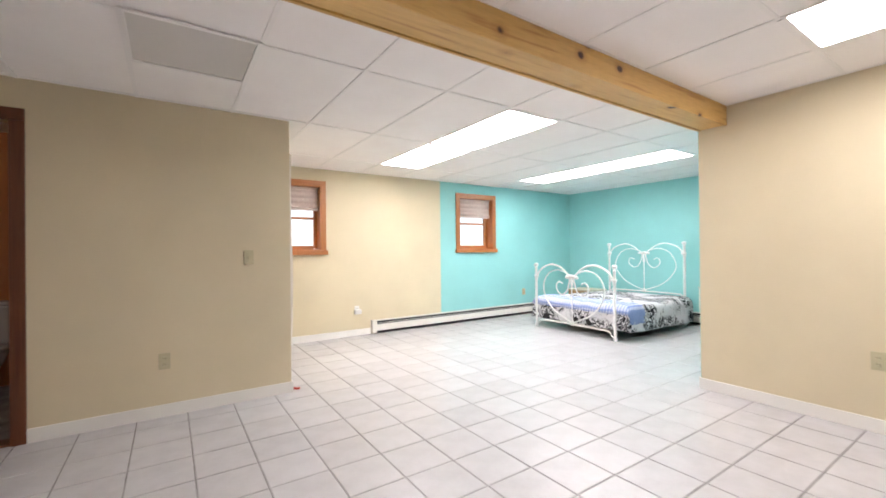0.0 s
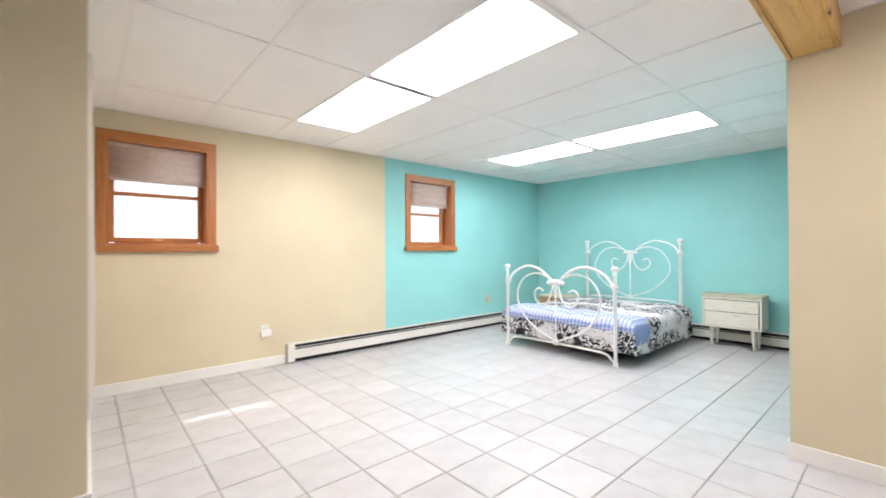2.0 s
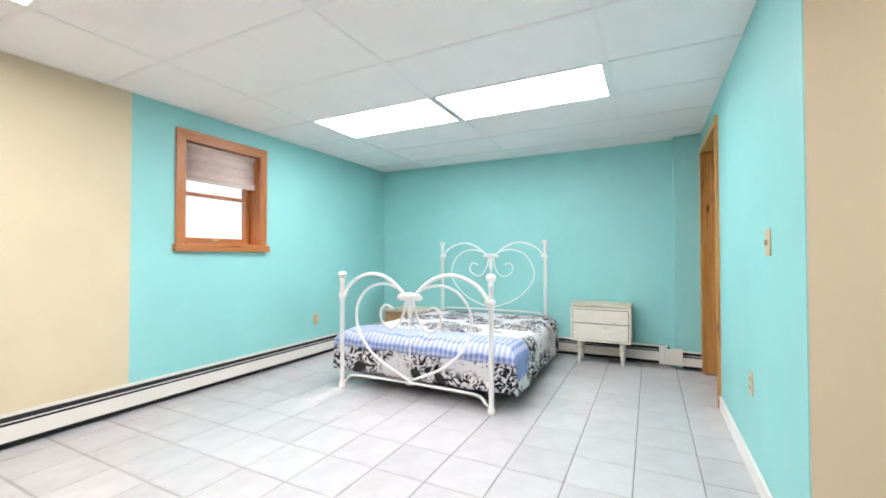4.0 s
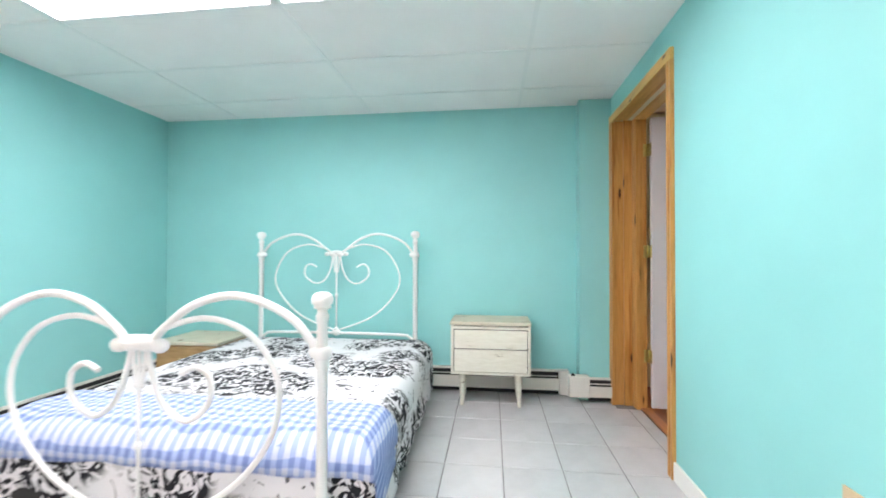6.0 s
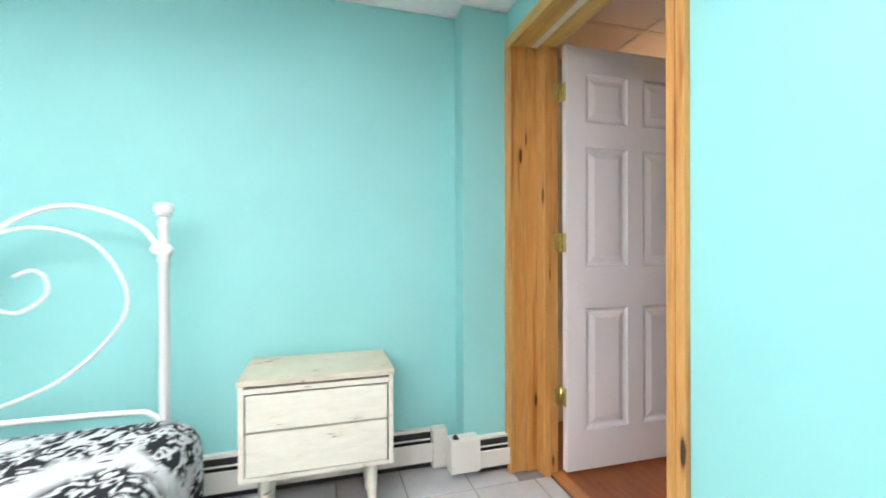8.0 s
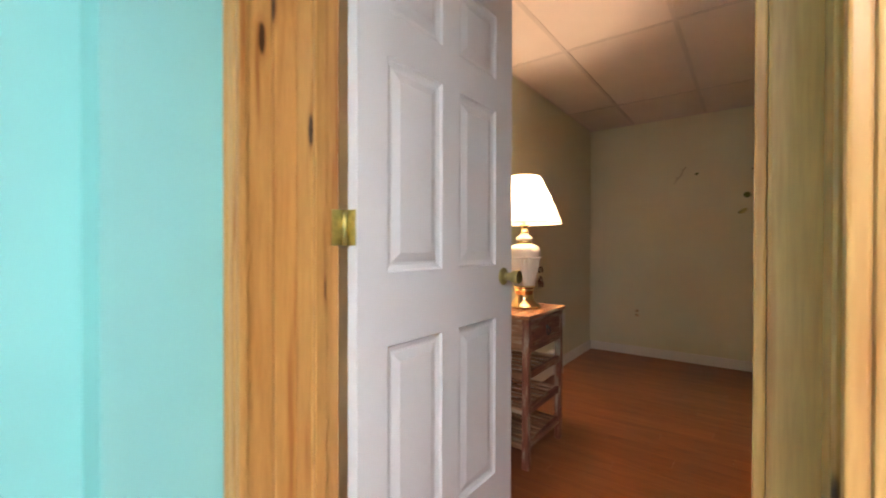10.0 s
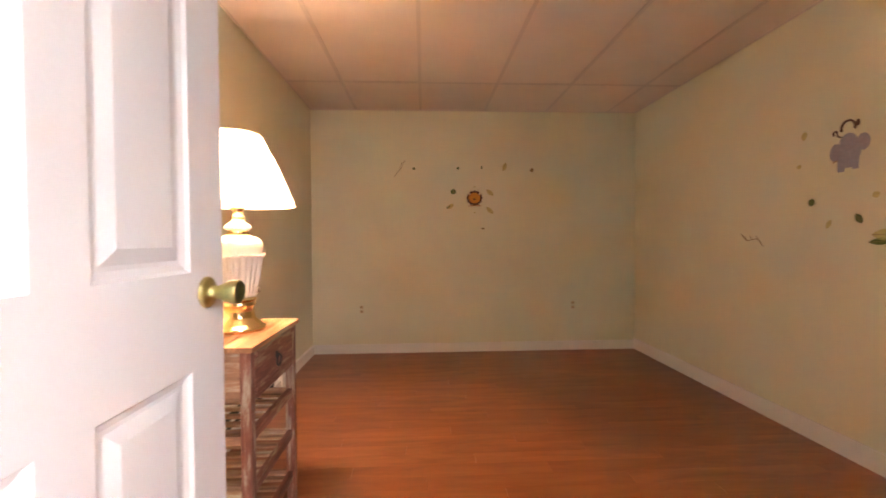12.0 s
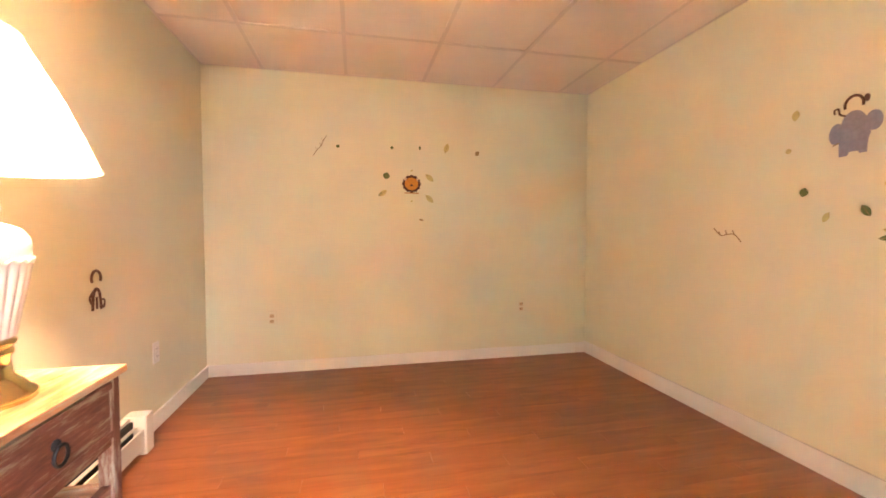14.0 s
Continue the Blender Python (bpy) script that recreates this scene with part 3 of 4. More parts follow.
def panel_door():
    """Six raised panels; own axes: x across the leaf from the hinge, y through it, z up."""
    t = thing("door_1", (7.047, 2.072, 0.008), "white six-panel interior door standing wide open", "door", kind="structure")
    W, H, T = 0.80, 2.045, 0.035
    rows = [(0.19, 0.78), (0.98, 1.56), (1.68, 1.915)]
    cols = [(0.105, 0.345), (0.435, 0.675)]
    bm = bmesh.new()
    us = sorted({0, W, *[c for q in cols for c in q]})
    zs = sorted({0, H, *[c for q in rows for c in q]})
    for a, b in zip(us, us[1:]):
        for c, d in zip(zs, zs[1:]):
            if (a, b) in cols and (c, d) in rows:
                continue
            box(bm, a, b, 0, T, c, d)
    bmesh.ops.remove_doubles(bm, verts=bm.verts, dist=1e-5)
    part("leaf", bm, DOORWHITE, t)
    for c in cols:
        for r in rows:
            bm = bmesh.new()
            for y, sgn in ((T, -1), (0, 1)):
                rings = []
                for inset, dep in ((0, 0.0), (0.006, 0.007), (0.018, 0.011), (0.026, 0.011), (0.052, 0.003)):
                    yy = y + sgn * dep
                    rings.append([bm.verts.new(p) for p in ((c[0] + inset, yy, r[0] + inset), (c[1] - inset, yy, r[0] + inset), (c[1] - inset, yy, r[1] - inset), (c[0] + inset, yy, r[1] - inset))])
                for a, b in zip(rings, rings[1:]):
                    for i in range(4):
                        bm.faces.new((a[i], a[(i + 1) % 4], b[(i + 1) % 4], b[i]))
                bm.faces.new(rings[-1])
            part("panel", bm, DOORWHITE, t)
    for z in (0.352, 1.097, 1.824):
        h = part("hinge", cube(-0.0025, 0.0, 0.004, T, z - 0.045, z + 0.045, 0.001), OLDBRASS, t, "aged brass hinge")
        part("hinge_knuckle", lathe(bmesh.new(), -0.008, T + 0.003, [(0.0065, z - 0.045), (0.0065, z + 0.045)], 12), OLDBRASS, h)
        part("hinge_leaf", cube(-0.042, -0.010, T + 0.0095, T + 0.0118, z - 0.045, z + 0.045, 0.001), OLDBRASS, h)
    for s in (1, -1):
        y0 = T if s == 1 else 0
        bm = bmesh.new()
        prof = [(0.034, 0), (0.033, 0.005), (0.027, 0.010), (0.016, 0.012), (0.0145, 0.026), (0.019, 0.036), (0.0235, 0.046), (0.0255, 0.058), (0.0255, 0.068), (0.0235, 0.071), (0.017, 0.069), (0.004, 0.068)]
        lathe(bm, 0, 0, prof, 28)
        for v in bm.verts:
            v.co = Vector((0.732 + v.co.x, y0 + s * v.co.z, 0.934 + v.co.y))
        part("knob", bm, OLDBRASS, t, "round aged brass door knob")
    part("latch_plate", cube(W, W + 0.002, 0.005, T - 0.005, 0.907, 0.962), OLDBRASS, t)
    t.matrix_basis = pose(7.050, 2.060, 0.028, 0, 0, -90.8) @ Matrix.Translation((0, -0.035, 0))


panel_door()

# bathroom doorway, dark casing, and a toilet inside
_d = thing("door_2_frame", (-0.2, LEFT, 0), "dark-stained wooden casing of the bathroom doorway", "door frame", kind="structure")
part("casing", cube(-0.043, 0.02, -0.018, 0.0, 0, 2.022, 0.004), DARKWOOD, _d)
part("casing", cube(-0.85, -0.787, -0.018, 0.0, 0, 2.022, 0.004), DARKWOOD, _d)
part("head_casing", cube(-0.85, 0.02, -0.018, 0.0, 2.0225, 2.1, 0.004), DARKWOOD, _d)
part("jamb", cube(-0.055, -0.035, -0.016, 0.13, 0, 2.02, 0.003), DARKWOOD, _d)
part("jamb", cube(-0.79, -0.77, -0.016, 0.13, 0, 2.02, 0.003), DARKWOOD, _d)
part("threshold", cube(-0.77, -0.055, 0.0, 0.12, 0.0, 0.014, 0.004), DARKWOOD, _d)


def toilet():
    t = thing("toilet", (-0.72, 5.55, 0.004), "white porcelain toilet in the dim bathroom", "toilet")
    part("tank", cube(-0.23, 0.23, 0.13, 0.33, 0.38, 0.74, 0.025), PORCELAIN, t)
    part("tank_lid", cube(-0.24, 0.24, 0.115, 0.335, 0.742, 0.775, 0.01), PORCELAIN, t)
    bm = lathe(bmesh.new(), 0, -0.12, [(0.11, 0), (0.10, 0.05), (0.095, 0.18), (0.16, 0.32), (0.185, 0.385), (0.18, 0.395)], 28)
    for v in bm.verts:
        v.co.y = -0.12 + (v.co.y + 0.12) * 1.28
    part("bowl", bm, PORCELAIN, t)
    bm = lathe(bmesh.new(), 0, -0.12, [(0.19, 0.397), (0.195, 0.41), (0.19, 0.425), (0.15, 0.432)], 28)
    for v in bm.verts:
        v.co.y = -0.12 + (v.co.y + 0.12) * 1.25
    part("seat", bm, PORCELAIN, t)


toilet()
# fill light out of view, added so the bathroom wall isn't too dark
_t = thing("bathroom_light", (-0.9, 5.2, 2.30), "unseen warm round fill light added to the bathroom ceiling", "ceiling light")
part("dome", lathe(bmesh.new(), 0, 0, [(0.05, -0.07), (0.11, -0.05), (0.14, -0.01), (0.14, 0.0)], 28), Mat("warm_fill_dome", 0.5).colour((0.9, 0.8, 0.6)).glow((1.0, 0.7, 0.42), 4.0).m, _t)

# ---- baseboard heaters ----


def heater(name, base, length, turn, label, deep=1.0):
    """Own axes: x along the wall, y out of it, z up."""
    t = thing(name, base, label, "heater", "baseboard heaters")
    bm = bmesh.new()
    box(bm, 0, length, 0.055, 0.062, 0.045, 0.137, 0.002)
    part("front_panel", bm, HEATER, t)
    part("back_plate", cube(0, length, 0.001, 0.006, 0.0, 0.195), HEATER, t)
    part("top_cover", cube(0, length, 0.006, 0.022, 0.178, 0.195, 0.002), HEATER, t)
    part("damper", cube(0.01, length - 0.01, 0.034, 0.046, 0.148, 0.152), HEATER, t)
    # solid black box in place of the heater's shaded inside
    part("slot", cube(0.002, length - 0.002, 0.0065, 0.030, 0.008, 0.177), DARK, t, "black filler painting the shade inside the slot")
    for x in (-0.075, length):
        part("end_cap", cube(x, x + 0.075, 0.0, 0.068, 0.012, 0.200, 0.006), HEATER, t)
    t.matrix_basis = pose(*base, 0, 0, turn) @ Matrix.Diagonal((1, deep, 1, 1))


heater("baseboard_heater", (EAST - 0.085, NORTH, 0), EAST - 0.085 - 3.03, 180, "long ivory baseboard heater along the window wall")
heater("baseboard_heater", (EAST, 2.66, 0), 3.25, 90, "ivory baseboard heater behind the bed and nightstand")
heater("baseboard_heater", (R2E, -0.53, 0), 2.04, 90, "ivory baseboard heater behind the lamp table", 1.45)
_t = thing("heater_corner_box", (7.195, 2.40, 0), "ivory corner box joining two baseboard heaters", "heater")
part("box", cube(-0.085, -0.001, 0.062, 0.21, 0.045, 0.20, 0.010), HEATER, _t)
part("valve", tube(bmesh.new(), [(-0.055, 0.165, 0.186), (-0.055, 0.185, 0.212)], 0.012), DARK, _t, "dark valve knob")
part("front_panel", cube(-0.062, -0.055, -0.114, 0.061, 0.045, 0.125, 0.002), HEATER, _t)
part("back_plate", cube(-0.006, -0.001, -0.114, 0.061, 0.01, 0.178), HEATER, _t)
part("top_cover", cube(-0.030, -0.006, -0.114, 0.061, 0.166, 0.178, 0.002), HEATER, _t)
part("damper", cube(-0.05, -0.04, -0.114, 0.061, 0.138, 0.142), HEATER, _t)
# black filler again, for the shade behind this short panel
part("slot", cube(-0.034, -0.0065, -0.114, 0.061, 0.012, 0.165), DARK, _t, "black filler painting the shade inside the slot")

# ---- switches and outlets ----


def plate(name, at, turn, mat, label, kind_of="outlet", sockets=None):
    """Own axes: x across, y out of the wall, z up."""
    t = thing(name, at, label, kind_of)
    part("cover", cube(-0.036, 0.036, 0.0, 0.006, -0.058, 0.058, 0.003), mat, t)
    if kind_of == "outlet":
        for z in (-0.021, 0.021):
            s = part("socket", cube(-0.016, 0.016, 0.006, 0.009, z - 0.014, z + 0.014, 0.003), sockets or mat, t)
            for x in (-0.007, 0.007):
                part("slot", cube(x - 0.0015, x + 0.0015, 0.009, 0.0095, z - 0.004, z + 0.006), DARK, s)
    else:
        part("toggle", cube(-0.006, 0.006, 0.006, 0.018, -0.012, 0.012, 0.003), mat, t)
    t.matrix_basis = pose(*at, 0, 0, turn)
    return t


plate("light_switch", (1.10, LEFT, 1.145), 180, PLATE, "ivory light switch on the beige wall", "switch")
plate("wall_outlet", (0.535, LEFT, 0.40), 180, PLATE, "ivory outlet on the beige wall")
plate("wall_outlet", (WEST_END, 1.24, 0.455), 90, PLATE, "ivory outlet on the beige pier wall")
plate("wall_outlet", (2.75, NORTH, 0.36), 180, PLATEWHITE, "white outlet above the baseboard")
plate("wall_outlet", (6.0, NORTH, 0.41), 180, TAN, "tan outlet on the turquoise window wall")
plate("wall_outlet", (5.12, SOUTH, 0.46), 0, TAN, "tan outlet on the turquoise wall by the door")
plate("light_switch", (4.75, SOUTH, 1.16), 0, TAN, "pale switch on the turquoise wall", "switch")
plate("wall_outlet", (7.125, R2S, 0.42), 0, SAGE, "tan outlet with a painted-over cover on the sage end wall", "outlet", TAN)
plate("wall_outlet", (5.10, R2S, 0.438), 0, SAGE, "tan outlet with a painted-over cover on the sage end wall", "outlet", TAN)
plate("wall_outlet", (R2E, -0.87, 0.415), 90, PLATEWHITE, "white outlet on the sage wall near the table")
_t = thing("plug_adapter", (2.75, NORTH - 0.009, 0.34), "white plug-in adapter in the wall outlet", "adapter")
part("body", cube(-0.05, 0.05, -0.05, 0.0, -0.035, 0.03, 0.01), PLATEWHITE, _t)

# ragged bare corner of the beige wall, and a red bit on the floor
_t = thing("corner_bead", (1.42, LEFT + 0.02, 0.0), "ragged bare white plaster corner of the beige wall", "wall edge")
_bm = bmesh.new()
_pts = []
for _i in range(41):
    _z = 0.40 + 1.62 * _i / 40
    _w = 0.010 + 0.030 * noise.noise(Vector((0, 0, _z * 2.3))) + 0.022 * math.sin(min(1, _i / 12) * math.pi / 2) * (1 - _i / 46)
    _pts.append((max(0.004, _w), _z))
_v = [[_bm.verts.new((a, b, z)) for a, b in ((0, 0), (w, 0.004), (w * 0.8, 0.05), (0, 0.06))] for w, z in _pts]
for _a, _b in zip(_v, _v[1:]):
    for _i in range(4):
        _bm.faces.new((_a[_i], _a[(_i + 1) % 4], _b[(_i + 1) % 4], _b[_i]))
_bm.faces.new(_v[0])
_bm.faces.new(_v[-1])
part("plaster", _bm, PLASTER, _t)
_t = thing("plastic_scrap", (1.47, 4.26, 0.002), "small red plastic scrap on the tiles", "scrap")
part("scrap", cube(-0.012, 0.016, -0.03, 0.03, 0.0, 0.014, 0.005), CRACK, _t)
_t.rotation_euler = (0, 0, 0.9)

# ---- bed ----
BEDY = 4.425


def bed_end(parent, x, half, top, cast, mid, low, arch, inner, heart, scroll, rail, k, across=0.0):
    """One iron bed end; outlines as (across, up)."""
    def both(pts, r, name, label=""):
        for s in (1, -1):
            part(name, tube(bmesh.new(), spline([(x, across + s * u, z) for u, z in pts]), r), BEDWHITE, parent, label)
    for s in (1, -1):
        bm = bmesh.new()
        y = across + s * half
        lathe(bm, x, y, [(0.021, 0.0), (0.026, 0.012), (0.028, 0.03), (0.020, 0.045), (0.0185, 0.06), (0.0185, cast - 0.05), (0.024, cast - 0.045),
                         (0.0185, cast + 0.03), (0.017, top - 0.10), (0.021, top - 0.095), (0.021, top - 0.075), (0.016, top - 0.07), (0.018, top - 0.05)], 16)
        post = part("post", bm, BEDWHITE, parent)
        bm = bmesh.new()
        lathe(bm, x, y, [(0.017, top - 0.056), (0.027, top - 0.054), (0.029, top - 0.048), (0.025, top - 0.045), (0.034, top - 0.038), (0.036, top - 0.024), (0.031, top - 0.010), (0.020, top - 0.002), (0.008, top)], 20)
        part("finial", bm, BEDWHITE, post)
        bm = bmesh.new()
        ball(bm, (x, y, cast), 0.027, 0.034, 0.030)
        ball(bm, (x, y - s * 0.022, cast + 0.004), 0.022, 0.026, 0.022)
        part("casting", bm, BEDWHITE, post)
    both(arch, 0.0145 * k, "arch")
    both(inner + heart, 0.0105 * k, "heart_curve")
    both(scroll, 0.0105 * k, "scroll")
    bm = bmesh.new()
    ball(bm, (x, across, mid), 0.028 * k, 0.085 * k, 0.027 * k)
    for s in (1, -1):
        ball(bm, (x, across + s * 0.078, mid - 0.012), 0.024 * k, 0.034 * k, 0.026 * k)
        ball(bm, (x, across + s * 0.03, mid - 0.016), 0.022, 0.03, 0.020)
    part("centre_casting", bm, BEDWHITE, parent)
    bm = bmesh.new()
    tube(bm, [(x, across, mid - 0.02), (x, across, low)], 0.007)
    for s in (1, -1):
        tube(bm, spline([(x, across + s * 0.020, mid - 0.02), (x, across + s * 0.019, mid - 0.09), (x, across + s * 0.013, mid - 0.16)]), 0.006)
    ball(bm, (x, across, (mid * 0.46 + low * 0.54)), 0.014, 0.014, 0.02)
    part("centre_rod", bm, BEDWHITE, parent)
    bm = bmesh.new()
    ball(bm, (x, across, low), 0.02, 0.038, 0.028)
    ball(bm, (x, across, low + 0.024), 0.016, 0.02, 0.02)
    part("lower_casting", bm, BEDWHITE, parent)
    part("lower_rail", tube(bmesh.new(), spline([(x, across + u, z) for u, z in rail]), 0.011), BEDWHITE, parent)


bed = thing("bed", (5.285, BEDY, 0), "white iron double bed with heart-shaped scrollwork ends", "bed")
bed_end(bed, 0.0, 0.668, 0.978, 0.775, 0.795, 0.125,
        [(0.655, 0.775), (0.575, 0.877), (0.45, 0.943), (0.33, 0.960), (0.20, 0.924), (0.10, 0.850), (0.05, 0.80)],
        [(0.035, 0.79), (0.10, 0.845), (0.26, 0.882)], [(0.42, 0.825), (0.515, 0.67), (0.485, 0.48), (0.32, 0.29), (0.0, 0.135)],
        [(0.028, 0.78), (0.047, 0.70), (0.09, 0.585), (0.18, 0.528), (0.262, 0.59), (0.268, 0.675), (0.215, 0.713), (0.16, 0.69)],
        [(0.665, 0.045), (0.62, 0.065), (0.56, 0.112), (0.30, 0.122), (0, 0.125), (-0.30, 0.122), (-0.56, 0.112), (-0.62, 0.065), (-0.665, 0.045)], 1.0, -0.022)
bed_end(bed, 1.875, 0.645, 1.285, 1.095, 1.117, 0.475,
        [(0.635, 1.095), (0.56, 1.19), (0.43, 1.25), (0.31, 1.262), (0.19, 1.22), (0.10, 1.155), (0.05, 1.12)],
        [(0.035, 1.11), (0.10, 1.15), (0.25, 1.18)], [(0.42, 1.115), (0.52, 0.93), (0.47, 0.77), (0.29, 0.60), (0.0, 0.485)],
        [(0.028, 1.10), (0.05, 0.985), (0.10, 0.895), (0.18, 0.868), (0.262, 0.925), (0.262, 0.995), (0.22, 1.022), (0.167, 1.0)],
        [(0.645, 0.39), (0.60, 0.45), (0.5, 0.466), (0, 0.47), (-0.5, 0.466), (-0.60, 0.45), (-0.645, 0.39)], 0.66)
for _s in (1, -1):
    part("side_rail", cube(0.02, 1.86, _s * 0.655 - 0.015, _s * 0.655 + 0.015, 0.17, 0.21, 0.003), BEDWHITE, bed)
part("box_base", cube(0.06, 1.82, -0.66, 0.66, 0.13, 0.22, 0.02), DARK, bed, "dark underside of the bed base")


def cloth(name, at, x0, x1, y0, y1, top, drop_foot, drop_near, drop_far, mat, label, category, step=0.03, ruffle=0.012, lift=0.0, skew=0.0):
    """A cover laid over a mattress, hanging over its edges."""
    t = thing(name, at, label, category)
    bm = bmesh.new()
    R = 0.11
    def fall(over, limit):
        if over <= 0:
            return 0.0, 0.0
        a = min(over / R, math.pi / 2)
        out, down = R * math.sin(a), R * (1 - math.cos(a))
        return out, down + max(0, over - R * math.pi / 2)
    us = np.arange(x0 - drop_foot, x1 + 1e-6, step)
    vs = np.arange(y0 - drop_near, y1 + drop_far + 1e-6, step)
    rows = []
    near_edge = y0
    for u in us:
        row = []
        y0 = near_edge + skew * max(0.0, u - x0) / 1.66
        for v in vs:
            of, df = fall(x0 - u, drop_foot)
            on, dn = fall(y0 - v, drop_near)
            og, dg = fall(v - y1, drop_far)
            down = max(df, dn, dg)
            x = max(u, x0) - of * (1 if df >= max(dn, dg) else 0.8)
            y = min(max(v, y0), y1) - on + og
            n1 = noise.noise(Vector((u * 2.2, v * 2.2, 3.1)))
            n2 = noise.noise(Vector((u * 9, v * 9, 7.7)))
            z = top + lift - down + 0.010 * n1 + (0.004 + lift * 0.35) * n2
            if down > 0.03:
                k = min(1, (down - 0.03) / 0.2)
                w = ruffle * k * (math.sin((u + 0.4 * n1) * 21) if df < max(dn, dg) else math.sin((v + 0.4 * n1) * 19))
                x, y = x - (w if df >= max(dn, dg) else 0) - 0.004 * n2, y - (w if dn >= max(df, dg) else 0) + (w if dg > max(df, dn) else 0)
            row.append(bm.verts.new((x, y, z)))
        rows.append(row)
    for a, b in zip(rows, rows[1:]):
        for i in range(len(a) - 1):
            bm.faces.new((a[i], a[i + 1], b[i + 1], b[i])).smooth = True
    ob = part("cloth", bm, mat, t)
    s = ob.modifiers.new("thickness", "SOLIDIFY")
    s.thickness, s.offset = 0.006, -1
    return t


_t = thing("mattress", (5.35, BEDY, 0.221), "mattress hidden under the covers on the bed", "mattress")
part("body", cube(0.10, 1.72, -0.67, 0.66, 0.0, 0.205, 0.06), plain("mattress_ticking", (0.6, 0.6, 0.6), 0.9), _t)
cloth("bedspread", (5.35, BEDY, 0), 0.10, 1.76, -0.74, 0.68, 0.44, 0.37, 0.38, 0.38, FLORAL, "white cotton bedspread with black floral print on the bed", "bedspread", skew=0.06)
cloth("blanket", (5.35, BEDY, 0), 0.095, 0.36, -0.745, 0.685, 0.44, 0.19, 0.30, 0.14, GINGHAM, "blue and white checked blanket folded over the bed's foot", "blanket", lift=0.022, ruffle=0.008, skew=0.06)

# ---- nightstands ----


def nightstand():
    t = thing("nightstand", (7.10, 3.19, 0), "distressed cream two-drawer nightstand on tapered legs", "nightstand")
    w, d = 0.285, 0.165
    part("top", cube(-d - 0.01, d, -w - 0.004, w + 0.004, 0.595, 0.618, 0.004), PEEL, t, "worn pale glass-smooth top")
    for s in (-1, 1):
        a, b = sorted((s * w, s * (w - 0.02)))
        part("side_panel", cube(-d, d, a, b, 0.238, 0.595, 0.003), SHABBY, t)
    part("bottom_panel", cube(-d, d, -w + 0.02, w - 0.02, 0.238, 0.258, 0.003), SHABBY, t)
    part("back_panel", cube(d - 0.01, d, -w + 0.02, w - 0.02, 0.258, 0.585), SHABBY, t)
    # thin black sheet gives the drawer gaps their shade
    part("recess", cube(-d + 0.03, -d + 0.035, -w + 0.02, w - 0.02, 0.258, 0.585), DARK, t, "black sheet painting shade into the gap round the drawers")
    part("top_rail", cube(-d, -d + 0.03, -w + 0.02, w - 0.02, 0.565, 0.585, 0.002), SHABBY, t)
    for a, b in ((0.262, 0.420), (0.427, 0.558)):
        bm = cube(-d - 0.006, -d + 0.014, -w + 0.026, w - 0.026, a, b, 0.003)
        part("drawer", bm, SHABBY, t)
    for sy in (-1, 1):
        for sx in (-1, 1):
            bm = bmesh.new()
            p = (sx * (d - 0.065), sy * (w - 0.085), 0.24)
            q = (sx * (d - 0.058), sy * (w - 0.078), 0.0)
            tube(bm, [Vector(p).lerp(Vector(q), i / 6) for i in range(7)], lambda k: 0.029 - 0.016 * k, 14)
            part("leg", bm, SHABBY, t)


nightstand()


def cabinet():
    t = thing("bedside_cabinet", (7.02, 5.45, 0), "low tan wooden bedside cabinet with a peeling top", "nightstand")
    w, d = 0.25, 0.225
    part("body", cube(-d + 0.012, d, -w, w, 0.03, 0.42, 0.004), TANWOOD, t)
    part("top", cube(-d - 0.012, d, -w - 0.012, w + 0.012, 0.4205, 0.445, 0.006), PEEL, t, "peeling pale painted top")
    for a, b in ((0.05, 0.225), (0.235, 0.405)):
        dr = part("drawer", cube(-d, -d + 0.011, -w + 0.015, w - 0.015, a, b, 0.004), TANWOOD, t)
        part("handle", tube(bmesh.new(), spline([(-d, -0.05, (a + b) / 2), (-d - 0.018, -0.035, (a + b) / 2 - 0.004), (-d - 0.018, 0.035, (a + b) / 2 - 0.004), (-d, 0.05, (a + b) / 2)]), 0.005), OLDBRASS, dr)
    part("plinth", cube(-d + 0.02, d, -w + 0.01, w - 0.01, 0.0, 0.03), TANWOOD, t)


cabinet()

# ---- lamp table ----


